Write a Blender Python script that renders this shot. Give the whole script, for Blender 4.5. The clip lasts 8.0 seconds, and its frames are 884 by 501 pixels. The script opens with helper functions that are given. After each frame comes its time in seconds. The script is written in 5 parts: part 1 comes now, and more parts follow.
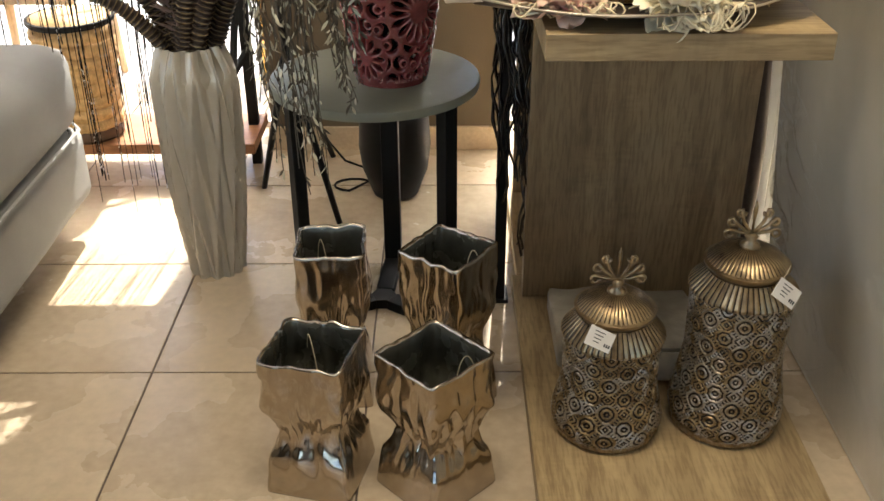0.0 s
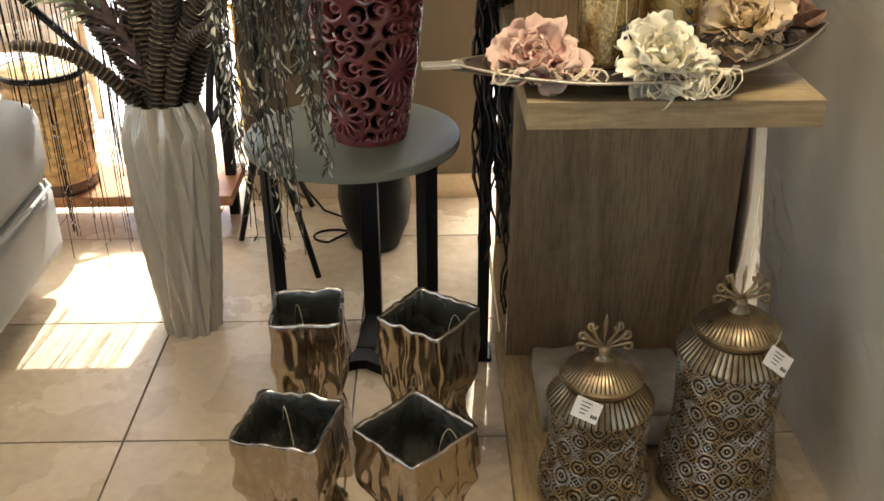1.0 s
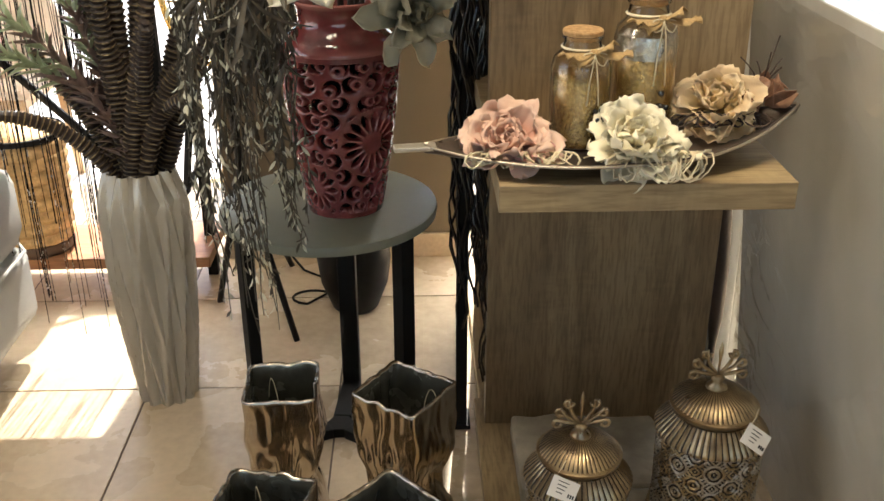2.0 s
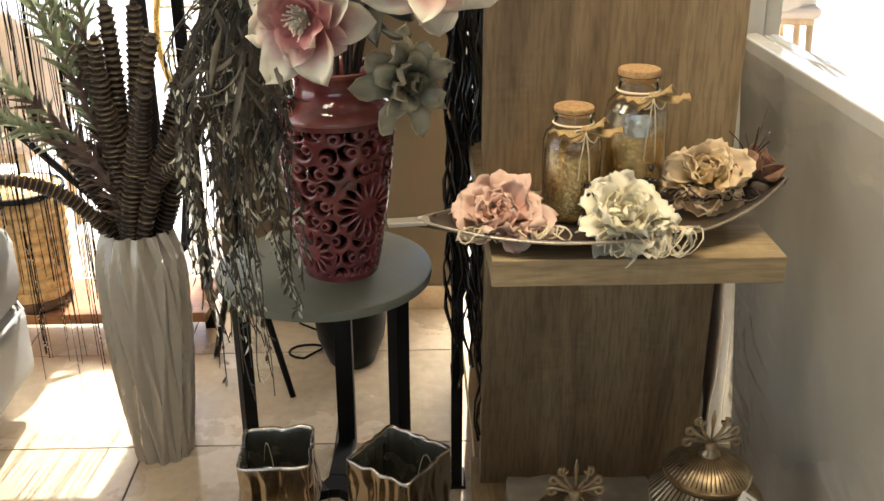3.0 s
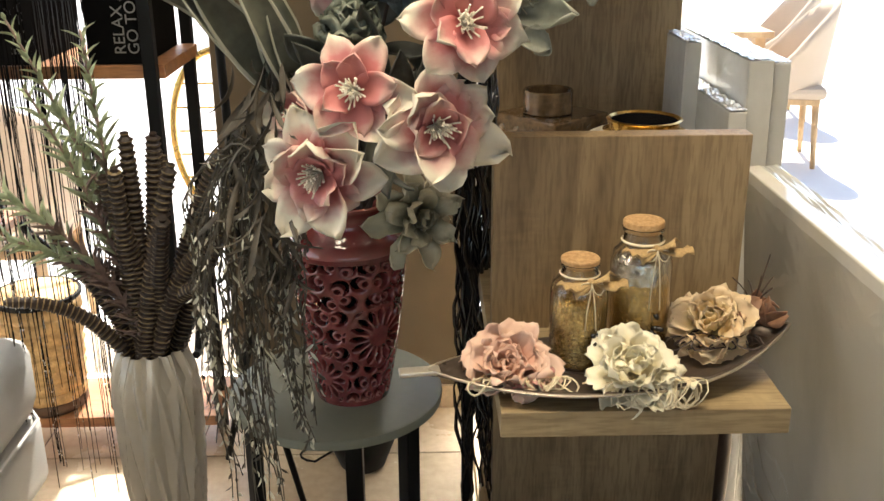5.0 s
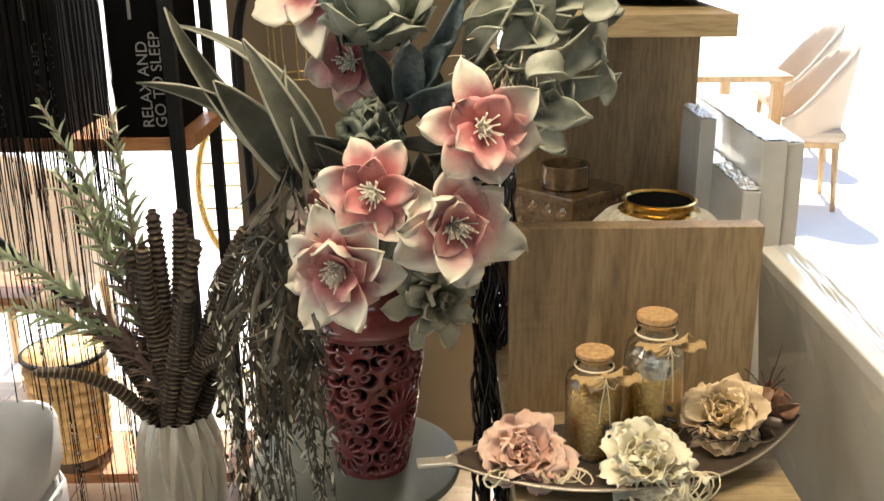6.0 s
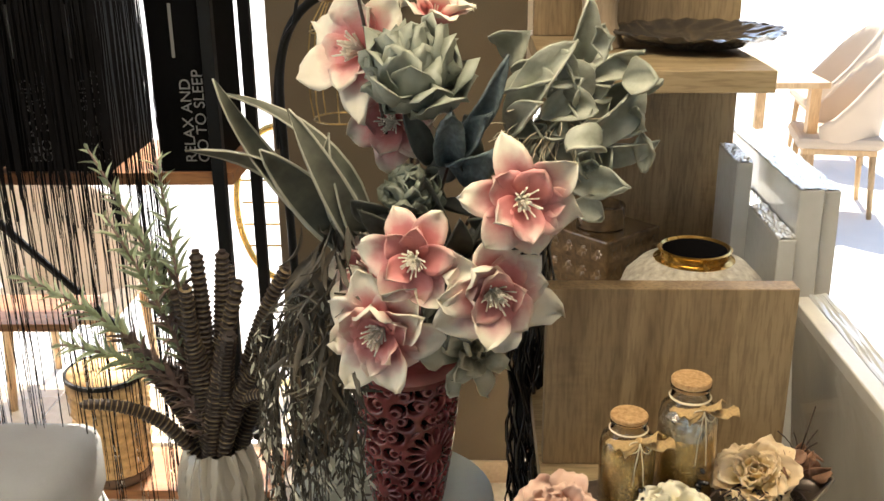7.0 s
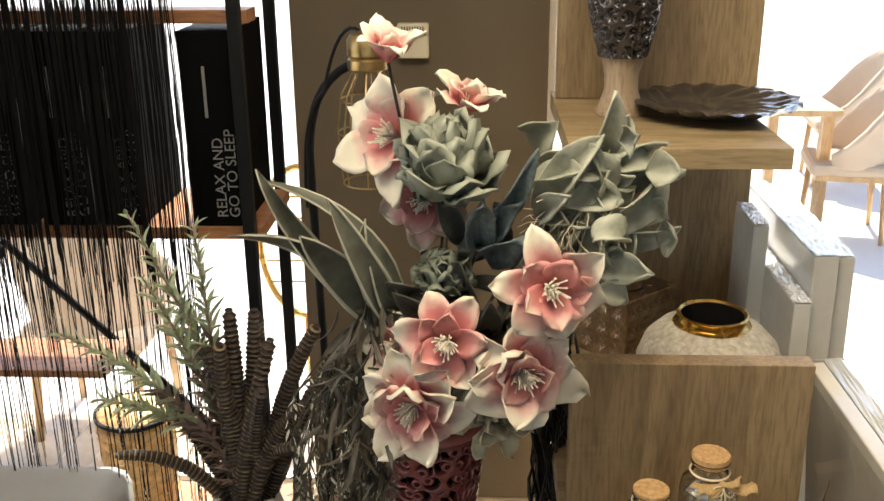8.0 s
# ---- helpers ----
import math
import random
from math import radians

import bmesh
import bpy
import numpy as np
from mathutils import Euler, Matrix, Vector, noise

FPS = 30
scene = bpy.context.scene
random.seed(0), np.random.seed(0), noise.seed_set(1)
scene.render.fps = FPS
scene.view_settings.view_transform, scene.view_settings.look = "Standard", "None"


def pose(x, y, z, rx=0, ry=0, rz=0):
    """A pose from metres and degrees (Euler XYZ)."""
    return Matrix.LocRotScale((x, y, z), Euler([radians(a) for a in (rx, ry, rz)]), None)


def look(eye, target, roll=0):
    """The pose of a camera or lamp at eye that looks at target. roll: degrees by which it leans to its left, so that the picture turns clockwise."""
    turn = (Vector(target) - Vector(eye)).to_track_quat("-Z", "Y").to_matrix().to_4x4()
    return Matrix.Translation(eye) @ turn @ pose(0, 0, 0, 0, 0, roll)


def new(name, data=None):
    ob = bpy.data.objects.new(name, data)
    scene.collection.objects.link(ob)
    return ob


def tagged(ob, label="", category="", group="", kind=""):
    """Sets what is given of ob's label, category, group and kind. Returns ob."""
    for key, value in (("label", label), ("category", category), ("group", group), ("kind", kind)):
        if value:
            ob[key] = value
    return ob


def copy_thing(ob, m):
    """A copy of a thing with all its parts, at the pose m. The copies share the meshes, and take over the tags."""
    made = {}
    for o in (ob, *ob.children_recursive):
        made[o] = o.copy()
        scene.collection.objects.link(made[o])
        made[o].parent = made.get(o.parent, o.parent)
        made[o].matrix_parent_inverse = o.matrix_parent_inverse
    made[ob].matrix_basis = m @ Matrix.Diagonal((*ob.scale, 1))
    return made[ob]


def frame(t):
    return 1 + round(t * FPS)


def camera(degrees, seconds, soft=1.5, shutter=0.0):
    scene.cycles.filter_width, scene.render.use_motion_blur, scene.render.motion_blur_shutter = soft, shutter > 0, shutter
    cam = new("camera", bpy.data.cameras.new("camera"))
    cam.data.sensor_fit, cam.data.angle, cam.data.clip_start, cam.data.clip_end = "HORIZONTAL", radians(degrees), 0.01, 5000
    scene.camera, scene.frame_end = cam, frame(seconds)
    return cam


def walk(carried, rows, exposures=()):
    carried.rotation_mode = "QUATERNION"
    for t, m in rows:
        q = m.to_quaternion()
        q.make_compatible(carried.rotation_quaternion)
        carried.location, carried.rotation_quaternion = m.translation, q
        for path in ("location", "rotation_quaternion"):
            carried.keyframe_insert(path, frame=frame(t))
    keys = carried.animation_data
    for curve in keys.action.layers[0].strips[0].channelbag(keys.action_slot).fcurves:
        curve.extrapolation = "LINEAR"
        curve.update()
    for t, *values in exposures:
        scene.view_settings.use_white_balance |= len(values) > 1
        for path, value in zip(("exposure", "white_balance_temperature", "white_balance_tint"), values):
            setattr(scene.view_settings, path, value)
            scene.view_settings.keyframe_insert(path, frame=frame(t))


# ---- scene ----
cam = camera(48.5, 8.0)
PATH = [
    (0, (0.16, 0.493, 1.201), (0.153, 2.24, 0.228), -0.3),
    (0.5, (0.163, 0.542, 1.217), (0.177, 2.299, 0.262), -0.3),
    (1, (0.167, 0.572, 1.232), (0.193, 2.347, 0.309), -0.3),
    (1.5, (0.179, 0.601, 1.256), (0.222, 2.393, 0.369), -0.2),
    (3, (0.196, 0.616, 1.338), (0.253, 2.454, 0.551), -0.1),
    (3.5, (0.19, 0.628, 1.365), (0.242, 2.478, 0.606), -0.2),
    (4, (0.193, 0.633, 1.389), (0.24, 2.488, 0.642), -0.3),
    (4.5, (0.195, 0.636, 1.431), (0.237, 2.501, 0.71), -0.3),
    (6, (0.203, 0.631, 1.592), (0.198, 2.525, 0.952), -0.6),
    (6.5, (0.198, 0.636, 1.656), (0.149, 2.526, 1.006), -0.6),
    (7, (0.191, 0.642, 1.719), (0.124, 2.524, 1.045), -0.6),
    (7.5, (0.175, 0.637, 1.796), (0.096, 2.516, 1.113), -0.4),
    (8, (0.159, 0.619, 1.858), (0.073, 2.502, 1.189), -0.5),
]
walk(cam, [(t, look(eye, target, roll)) for t, eye, target, roll in PATH], [(0, 1.36), (3.0, 1.30), (6.0, 1.30), (7.0, 1.24), (8.0, 1.10)])

# ---- world, sun, exposure ----
scene.view_settings.exposure = 1.35
world = bpy.data.worlds.new("world")
scene.world = world
world.use_nodes = True
_nt = world.node_tree
_sky = _nt.nodes.new("ShaderNodeTexSky")
_sky.sky_type = "NISHITA"
_sky.sun_disc = False
_sky.sun_elevation = radians(54)
_sky.sun_rotation = radians(5.1)
_nt.links.new(_sky.outputs[0], _nt.nodes["Background"].inputs[0])
_nt.nodes["Background"].inputs[1].default_value = 0.15
sun = new("sun", bpy.data.lights.new("sun", "SUN"))
sun.data.energy = 5.0
sun.data.angle = radians(0.5)
sun.data.color = (1.0, 0.93, 0.82)
sun.matrix_world = look((0.45, 5.0, 6.94), (0, 0, 0))

# Fill lamp set in an assumed window behind the camera.
front = new("window_daylight", bpy.data.lights.new("window_daylight", "AREA"))
front.data.shape, front.data.size, front.data.size_y = "RECTANGLE", 4.2, 1.95
front.data.energy = 0.4
front.data.color = (1.0, 0.94, 0.84)
front.matrix_world = look((0, -2.42, 1.52), (0, 2, 1.3))
# Soft fill from the left, added in a window out of view.
side = new("side_fill", bpy.data.lights.new("side_fill", "AREA"))
side.data.shape, side.data.size, side.data.size_y = "RECTANGLE", 2.3, 1.95
side.data.energy = 5.8
side.data.color = (1.0, 0.90, 0.76)
side.matrix_world = look((-2.62, 1.5, 1.52), (0, 1.5, 1.52))
# Fill light from above, added; its source is not in view.
overhead = new("overhead_fill", bpy.data.lights.new("overhead_fill", "AREA"))
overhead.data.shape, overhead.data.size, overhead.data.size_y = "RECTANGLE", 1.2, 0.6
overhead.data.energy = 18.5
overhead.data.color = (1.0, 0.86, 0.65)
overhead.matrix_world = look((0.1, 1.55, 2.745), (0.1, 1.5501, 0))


# ---- materials ----
def mat(name, base, rough=0.5, metal=0.0, vary=0.25, scale=20.0, bump=0.0, bump_scale=60.0, other=None, stretch=(1, 1, 1), coat=0.0, spec=0.5):
    """A surface with two scales of colour variation, patchy roughness and fine relief, in metres."""
    m = bpy.data.materials.new(name)
    m.use_nodes = True
    n, k = m.node_tree.nodes, m.node_tree.links
    b = n["Principled BSDF"]
    tc = n.new("ShaderNodeTexCoord")
    mp = n.new("ShaderNodeMapping")
    mp.inputs["Scale"].default_value = stretch
    k.new(tc.outputs["Object"], mp.inputs[0])
    big = n.new("ShaderNodeTexNoise")
    big.inputs["Scale"].default_value = scale
    big.inputs["Detail"].default_value = 6
    k.new(mp.outputs[0], big.inputs["Vector"])
    ramp = n.new("ShaderNodeValToRGB")
    lo = other or tuple(c * (1 - vary) for c in base)
    ramp.color_ramp.elements[0].color = (*lo, 1)
    ramp.color_ramp.elements[1].color = (*base, 1)
    ramp.color_ramp.elements[0].position, ramp.color_ramp.elements[1].position = 0.3, 0.68
    k.new(big.outputs[0], ramp.inputs[0])
    fine = n.new("ShaderNodeTexNoise")
    fine.inputs["Scale"].default_value = bump_scale
    fine.inputs["Detail"].default_value = 4
    k.new(mp.outputs[0], fine.inputs["Vector"])
    mix = n.new("ShaderNodeMix")
    mix.data_type, mix.blend_type = "RGBA", "OVERLAY"
    mix.inputs["Factor"].default_value = min(0.35, vary)
    k.new(ramp.outputs[0], mix.inputs["A"])
    k.new(fine.outputs[0], mix.inputs["B"])
    k.new(mix.outputs["Result"], b.inputs["Base Color"])
    mr = n.new("ShaderNodeMapRange")
    mr.inputs["To Min"].default_value, mr.inputs["To Max"].default_value = max(0.02, rough - 0.08), min(1, rough + 0.1)
    k.new(big.outputs[0], mr.inputs[0])
    k.new(mr.outputs[0], b.inputs["Roughness"])
    b.inputs["Metallic"].default_value = metal
    b.inputs["Coat Weight"].default_value = coat
    b.inputs["Coat Roughness"].default_value = 0.06
    b.inputs["Specular IOR Level"].default_value = spec
    if bump:
        bp = n.new("ShaderNodeBump")
        bp.inputs["Strength"].default_value = bump
        bp.inputs["Distance"].default_value = 0.004
        k.new(fine.outputs[0], bp.inputs["Height"])
        k.new(bp.outputs[0], b.inputs["Normal"])
    return m


def wood(name, light, dark, along="z", scale=11.0, rough=0.5):
    """Long-grained oak: stretched noise along the grain, with fine pores."""
    m = bpy.data.materials.new(name)
    m.use_nodes = True
    n, k = m.node_tree.nodes, m.node_tree.links
    b = n["Principled BSDF"]
    tc = n.new("ShaderNodeTexCoord")
    mp = n.new("ShaderNodeMapping")
    s = [1.0, 1.0, 1.0]
    s["xyz".index(along)] = 0.11
    mp.inputs["Scale"].default_value = s
    k.new(tc.outputs["Object"], mp.inputs[0])
    a = n.new("ShaderNodeTexNoise")
    a.inputs["Scale"].default_value, a.inputs["Detail"].default_value, a.inputs["Distortion"].default_value = scale, 8, 1.7
    k.new(mp.outputs[0], a.inputs["Vector"])
    p = n.new("ShaderNodeTexNoise")
    p.inputs["Scale"].default_value, p.inputs["Detail"].default_value = 160, 3
    k.new(mp.outputs[0], p.inputs["Vector"])
    ramp = n.new("ShaderNodeValToRGB")
    e = ramp.color_ramp.elements
    e[0].color, e[1].color = (*dark, 1), (*light, 1)
    e[0].position, e[1].position = 0.35, 0.62
    k.new(a.outputs[0], ramp.inputs[0])
    r2 = n.new("ShaderNodeValToRGB")
    e = r2.color_ramp.elements
    e[0].color, e[1].color = (0.55, 0.52, 0.48, 1), (1, 1, 1, 1)
    e[0].position, e[1].position = 0.38, 0.55
    k.new(p.outputs[0], r2.inputs[0])
    mix = n.new("ShaderNodeMix")
    mix.data_type, mix.blend_type = "RGBA", "MULTIPLY"
    mix.inputs["Factor"].default_value = 0.55
    k.new(ramp.outputs[0], mix.inputs["A"])
    k.new(r2.outputs[0], mix.inputs["B"])
    # short saw-cut flecks that run across the grain, in patches
    mc = n.new("ShaderNodeMapping")
    q = [1.0, 1.0, 1.0]
    q["xyz".index(along)] = 4.0
    mc.inputs["Scale"].default_value = q
    k.new(tc.outputs["Object"], mc.inputs[0])
    cut, patch = n.new("ShaderNodeTexNoise"), n.new("ShaderNodeTexNoise")
    cut.inputs["Scale"].default_value, cut.inputs["Detail"].default_value = 26, 3
    patch.inputs["Scale"].default_value, patch.inputs["Detail"].default_value = 9, 2
    k.new(mc.outputs[0], cut.inputs["Vector"])
    k.new(tc.outputs["Object"], patch.inputs["Vector"])
    where = n.new("ShaderNodeMapRange")
    where.inputs["From Min"].default_value, where.inputs["From Max"].default_value = 0.46, 0.66
    where.inputs["To Max"].default_value = 0.2
    k.new(patch.outputs[0], where.inputs[0])
    tone = n.new("ShaderNodeValToRGB")
    e = tone.color_ramp.elements
    e[0].color, e[1].color = (0.36, 0.35, 0.33, 1), (0.68, 0.67, 0.65, 1)
    e[0].position, e[1].position = 0.38, 0.62
    k.new(cut.outputs[0], tone.inputs[0])
    over = n.new("ShaderNodeMix")
    over.data_type, over.blend_type = "RGBA", "OVERLAY"
    k.new(where.outputs[0], over.inputs["Factor"])
    k.new(mix.outputs["Result"], over.inputs["A"])
    k.new(tone.outputs[0], over.inputs["B"])
    k.new(over.outputs["Result"], b.inputs["Base Color"])
    b.inputs["Roughness"].default_value = rough
    bp = n.new("ShaderNodeBump")
    bp.inputs["Strength"].default_value, bp.inputs["Distance"].default_value = 0.25, 0.001
    k.new(p.outputs[0], bp.inputs["Height"])
    k.new(bp.outputs[0], b.inputs["Normal"])
    return m


def glass(name, tint=(1, 1, 1), rough=0.0):
    m = bpy.data.materials.new(name)
    m.use_nodes = True
    b = m.node_tree.nodes["Principled BSDF"]
    b.inputs["Base Color"].default_value = (*tint, 1)
    b.inputs["Transmission Weight"].default_value = 1.0
    b.inputs["Roughness"].default_value = rough
    b.inputs["IOR"].default_value = 1.45
    return m


TILE = mat("beige_tile", (0.52, 0.42, 0.30), 0.28, vary=0.22, scale=5, bump=0.06, bump_scale=90, other=(0.40, 0.31, 0.21))
GROUT = mat("dark_grout", (0.13, 0.10, 0.08), 0.9)
PLASTER = mat("taupe_wall_paint", (0.128, 0.099, 0.063), 0.8, vary=0.08, scale=3, bump=0.15, bump_scale=250)
WHITE = mat("white_paint", (0.8, 0.78, 0.74), 0.7, vary=0.06, scale=4)
# One veneer; flat boards coloured paler than uprights, as light falls on them.
OAK_V = wood("sonoma_oak_upright", (0.36, 0.255, 0.135), (0.225, 0.15, 0.075), "z")
OAK_H = wood("sonoma_oak_flat", (0.42, 0.315, 0.17), (0.28, 0.20, 0.105), "x")
OAK_Y = wood("sonoma_oak_deep", (0.42, 0.315, 0.17), (0.28, 0.20, 0.105), "y")
PINE = wood("orange_pine", (0.36, 0.17, 0.07), (0.24, 0.10, 0.04), "x", rough=0.4)
BLACK = mat("black_powder_coat", (0.006, 0.006, 0.006), 0.5, vary=0.2, spec=0.2)
BLACKGLOSS = mat("black_gloss", (0.012, 0.011, 0.011), 0.12, vary=0.2, coat=0.5)
SAGE = mat("grey_green_lacquer", (0.20, 0.205, 0.155), 0.38, vary=0.06, scale=6)
BURGUNDY = mat("burgundy_glaze", (0.195, 0.035, 0.033), 0.13, vary=0.4, scale=25, other=(0.105, 0.019, 0.019), coat=0.8)
CERAMIC = mat("ivory_ceramic", (0.43, 0.385, 0.305), 0.12, vary=0.05, scale=8, coat=0.6)
SILVER = mat("champagne_silver", (0.50, 0.435, 0.35), 0.14, 1.0, vary=0.15, scale=10)
BRASS = mat("antique_brass", (0.42, 0.32, 0.18), 0.3, 0.85, vary=0.5, scale=45, other=(0.24, 0.17, 0.10))
HOLLOW_TONE = mat("tarnish_and_shade", (0.045, 0.034, 0.024), 0.5, 0.5, vary=0.5, scale=60)
FABRIC = mat("grey_velvet", (0.36, 0.36, 0.345), 0.75, vary=0.15, scale=6, bump=0.4, bump_scale=500)
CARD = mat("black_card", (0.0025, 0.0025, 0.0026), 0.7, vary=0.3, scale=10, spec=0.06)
PAPER = mat("white_paper", (0.75, 0.72, 0.66), 0.7, vary=0.06)
PLASTIC = mat("grey_wrapped_board", (0.76, 0.72, 0.62), 0.14, vary=0.15, scale=5, bump=0.9, bump_scale=9, coat=0.6, stretch=(1, 1, 0.45))
FILM = mat("shiny_plastic_film", (0.66, 0.66, 0.62), 0.08, 0.0, vary=0.1, scale=12, coat=1.0)
WRAP = mat("white_wrapped_board", (0.62, 0.61, 0.56), 0.2, vary=0.1, scale=6, bump=0.4, bump_scale=25, coat=0.6)
def thin_film(name, rough):
    """Clear film: mirror gloss over what lies behind it."""
    m = bpy.data.materials.new(name)
    m.use_nodes = True
    n, k = m.node_tree.nodes, m.node_tree.links
    mix, clear, gloss = n.new("ShaderNodeMixShader"), n.new("ShaderNodeBsdfTransparent"), n.new("ShaderNodeBsdfGlossy")
    clear.inputs[0].default_value = (0.97, 0.97, 0.96, 1)
    gloss.inputs["Roughness"].default_value = rough
    mix.inputs[0].default_value = 0.22
    k.new(clear.outputs[0], mix.inputs[1])
    k.new(gloss.outputs[0], mix.inputs[2])
    k.new(mix.outputs[0], n["Material Output"].inputs[0])
    return m


def pale_ridges(m, paint):
    """Mixes a paler tone into the colour on sharp ridges."""
    n, k = m.node_tree.nodes, m.node_tree.links
    b = n["Principled BSDF"]
    geo, mr, mix = n.new("ShaderNodeNewGeometry"), n.new("ShaderNodeMapRange"), n.new("ShaderNodeMix")
    mr.inputs["From Min"].default_value, mr.inputs["From Max"].default_value = 0.525, 0.60
    k.new(geo.outputs["Pointiness"], mr.inputs[0])
    mix.data_type = "RGBA"
    k.new(mr.outputs[0], mix.inputs["Factor"])
    k.new(b.inputs["Base Color"].links[0].from_socket, mix.inputs["A"])
    mix.inputs["B"].default_value = (*paint, 1)
    k.new(mix.outputs["Result"], b.inputs["Base Color"])


pale_ridges(BURGUNDY, (0.46, 0.17, 0.14))
CRINKLE = thin_film("crinkled_clear_film", 0.07)
CORK = mat("cork", (0.56, 0.36, 0.17), 0.85, vary=0.4, scale=160, other=(0.36, 0.20, 0.08), bump=0.4, bump_scale=300)
BURLAP = mat("burlap", (0.56, 0.38, 0.17), 0.9, vary=0.3, scale=200, bump=0.6, bump_scale=500)
WICKER = mat("wicker", (0.62, 0.40, 0.17), 0.6, vary=0.4, scale=60, bump=0.5, bump_scale=200)
OLDBRASS = mat("dull_brass", (0.42, 0.29, 0.12), 0.35, 0.9, vary=0.4, scale=40)
GOLD = mat("gold_metal", (0.75, 0.50, 0.16), 0.25, 1.0, vary=0.15)
PAVING = mat("pale_sunlit_paving", (0.78, 0.76, 0.72), 0.8, vary=0.1, scale=4)
PANE = glass("window_glass")
JARGLASS = glass("jar_glass", (1.0, 0.97, 0.90))


# ---- mesh helpers ----
def mesh_object(name, bm, material, parent=None, label="", smooth=False):
    me = bpy.data.meshes.new(name)
    bmesh.ops.recalc_face_normals(bm, faces=bm.faces[:])
    bm.to_mesh(me)
    bm.free()
    for m in material if isinstance(material, (list, tuple)) else [material]:
        me.materials.append(m)
    if smooth:
        me.polygons.foreach_set("use_smooth", [True] * len(me.polygons))
        if smooth != True:
            me.set_sharp_from_angle(angle=radians(smooth))
    ob = new(name, me)
    if parent:
        ob.parent = parent
    if label:
        tagged(ob, label)
    return ob


def part(name, bm, material, parent, label="", smooth=False):
    return mesh_object(name, bm, material, parent, label, smooth)


def thing(name, x, y, z, label, category, rz=0, group="", kind=""):
    ob = new(name)
    ob.empty_display_size = 0.05
    ob.matrix_world = pose(x, y, z, 0, 0, rz)
    return tagged(ob, label, category, group, kind)


def box(bm, x0, x1, y0, y1, z0, z1, bevel=0.0, m=None, index=0):
    v = bmesh.ops.create_cube(bm, size=1.0)["verts"]
    t = Matrix.LocRotScale(((x0 + x1) / 2, (y0 + y1) / 2, (z0 + z1) / 2), None, (x1 - x0, y1 - y0, z1 - z0))
    bmesh.ops.transform(bm, matrix=t, verts=v)
    if bevel:
        es = {e for u in v for e in u.link_edges}
        out = bmesh.ops.bevel(bm, geom=list(es), offset=bevel, segments=2, affect="EDGES", profile=0.5)
        v = list({u for f in out["faces"] for u in f.verts} | {u for u in v if u.is_valid})
    if m:
        bmesh.ops.transform(bm, matrix=m, verts=v)
    if index:
        for f in {f for u in v for f in u.link_faces}:
            f.material_index = index
    return v


def boxed(*a, **k):
    bm = bmesh.new()
    box(bm, *a, **k)
    return bm


def lathe(bm, profile, seg=48, shape=None, cap=(True, True)):
    """Turns (radius, height) pairs about z; shape(radius, angle, height) may change each radius."""
    rings = []
    for r, z in profile:
        ring = []
        for i in range(seg):
            a = 2 * math.pi * i / seg
            q = shape(r, a, z) if shape else r
            ring.append(bm.verts.new((q * math.cos(a), q * math.sin(a), z)))
        rings.append(ring)
    for lo, hi in zip(rings, rings[1:]):
        for i in range(seg):
            j = (i + 1) % seg
            bm.faces.new((lo[i], lo[j], hi[j], hi[i]))
    if cap[0]:
        bm.faces.new(rings[0][::-1])
    if cap[1]:
        bm.faces.new(rings[-1])
    return rings


def turned(profile, seg=48, shape=None, cap=(True, True)):
    bm = bmesh.new()
    lathe(bm, profile, seg, shape, cap)
    return bm


def tube(bm, points, radius, seg=8, taper=1.0, flat=1.0):
    """A tube along points; radius may be a list."""
    pts = [Vector(p) for p in points]
    n = len(pts)
    rad = radius if isinstance(radius, list) else [radius * (1 + (taper - 1) * i / max(1, n - 1)) for i in range(n)]
    rings = []
    side = None
    for i, p in enumerate(pts):
        d = (pts[min(i + 1, n - 1)] - pts[max(i - 1, 0)]).normalized()
        if side is None:
            side = d.orthogonal().normalized()
        side = (side - d * side.dot(d)).normalized()
        up = d.cross(side)
        rings.append([bm.verts.new(p + (side * math.cos(2 * math.pi * j / seg) + up * math.sin(2 * math.pi * j / seg) * flat) * rad[i]) for j in range(seg)])
    for a, b in zip(rings, rings[1:]):
        for j in range(seg):
            bm.faces.new((a[j], a[(j + 1) % seg], b[(j + 1) % seg], b[j]))
    if seg > 2:
        bm.faces.new(rings[0][::-1])
        bm.faces.new(rings[-1])
    return rings


def bend(a, b, c, n=10):
    """A smooth curve from a to c, pulled towards b."""
    a, b, c = Vector(a), Vector(b), Vector(c)
    return [a * (1 - t) ** 2 + b * 2 * t * (1 - t) + c * t * t for t in (i / n for i in range(n + 1))]



def hashed(*a):
    """A steady value in 0..1 for whole numbers."""
    v = math.sin(sum(q * k for q, k in zip(a, (12.9898, 78.233, 37.719)))) * 43758.5453
    return v - math.floor(v)


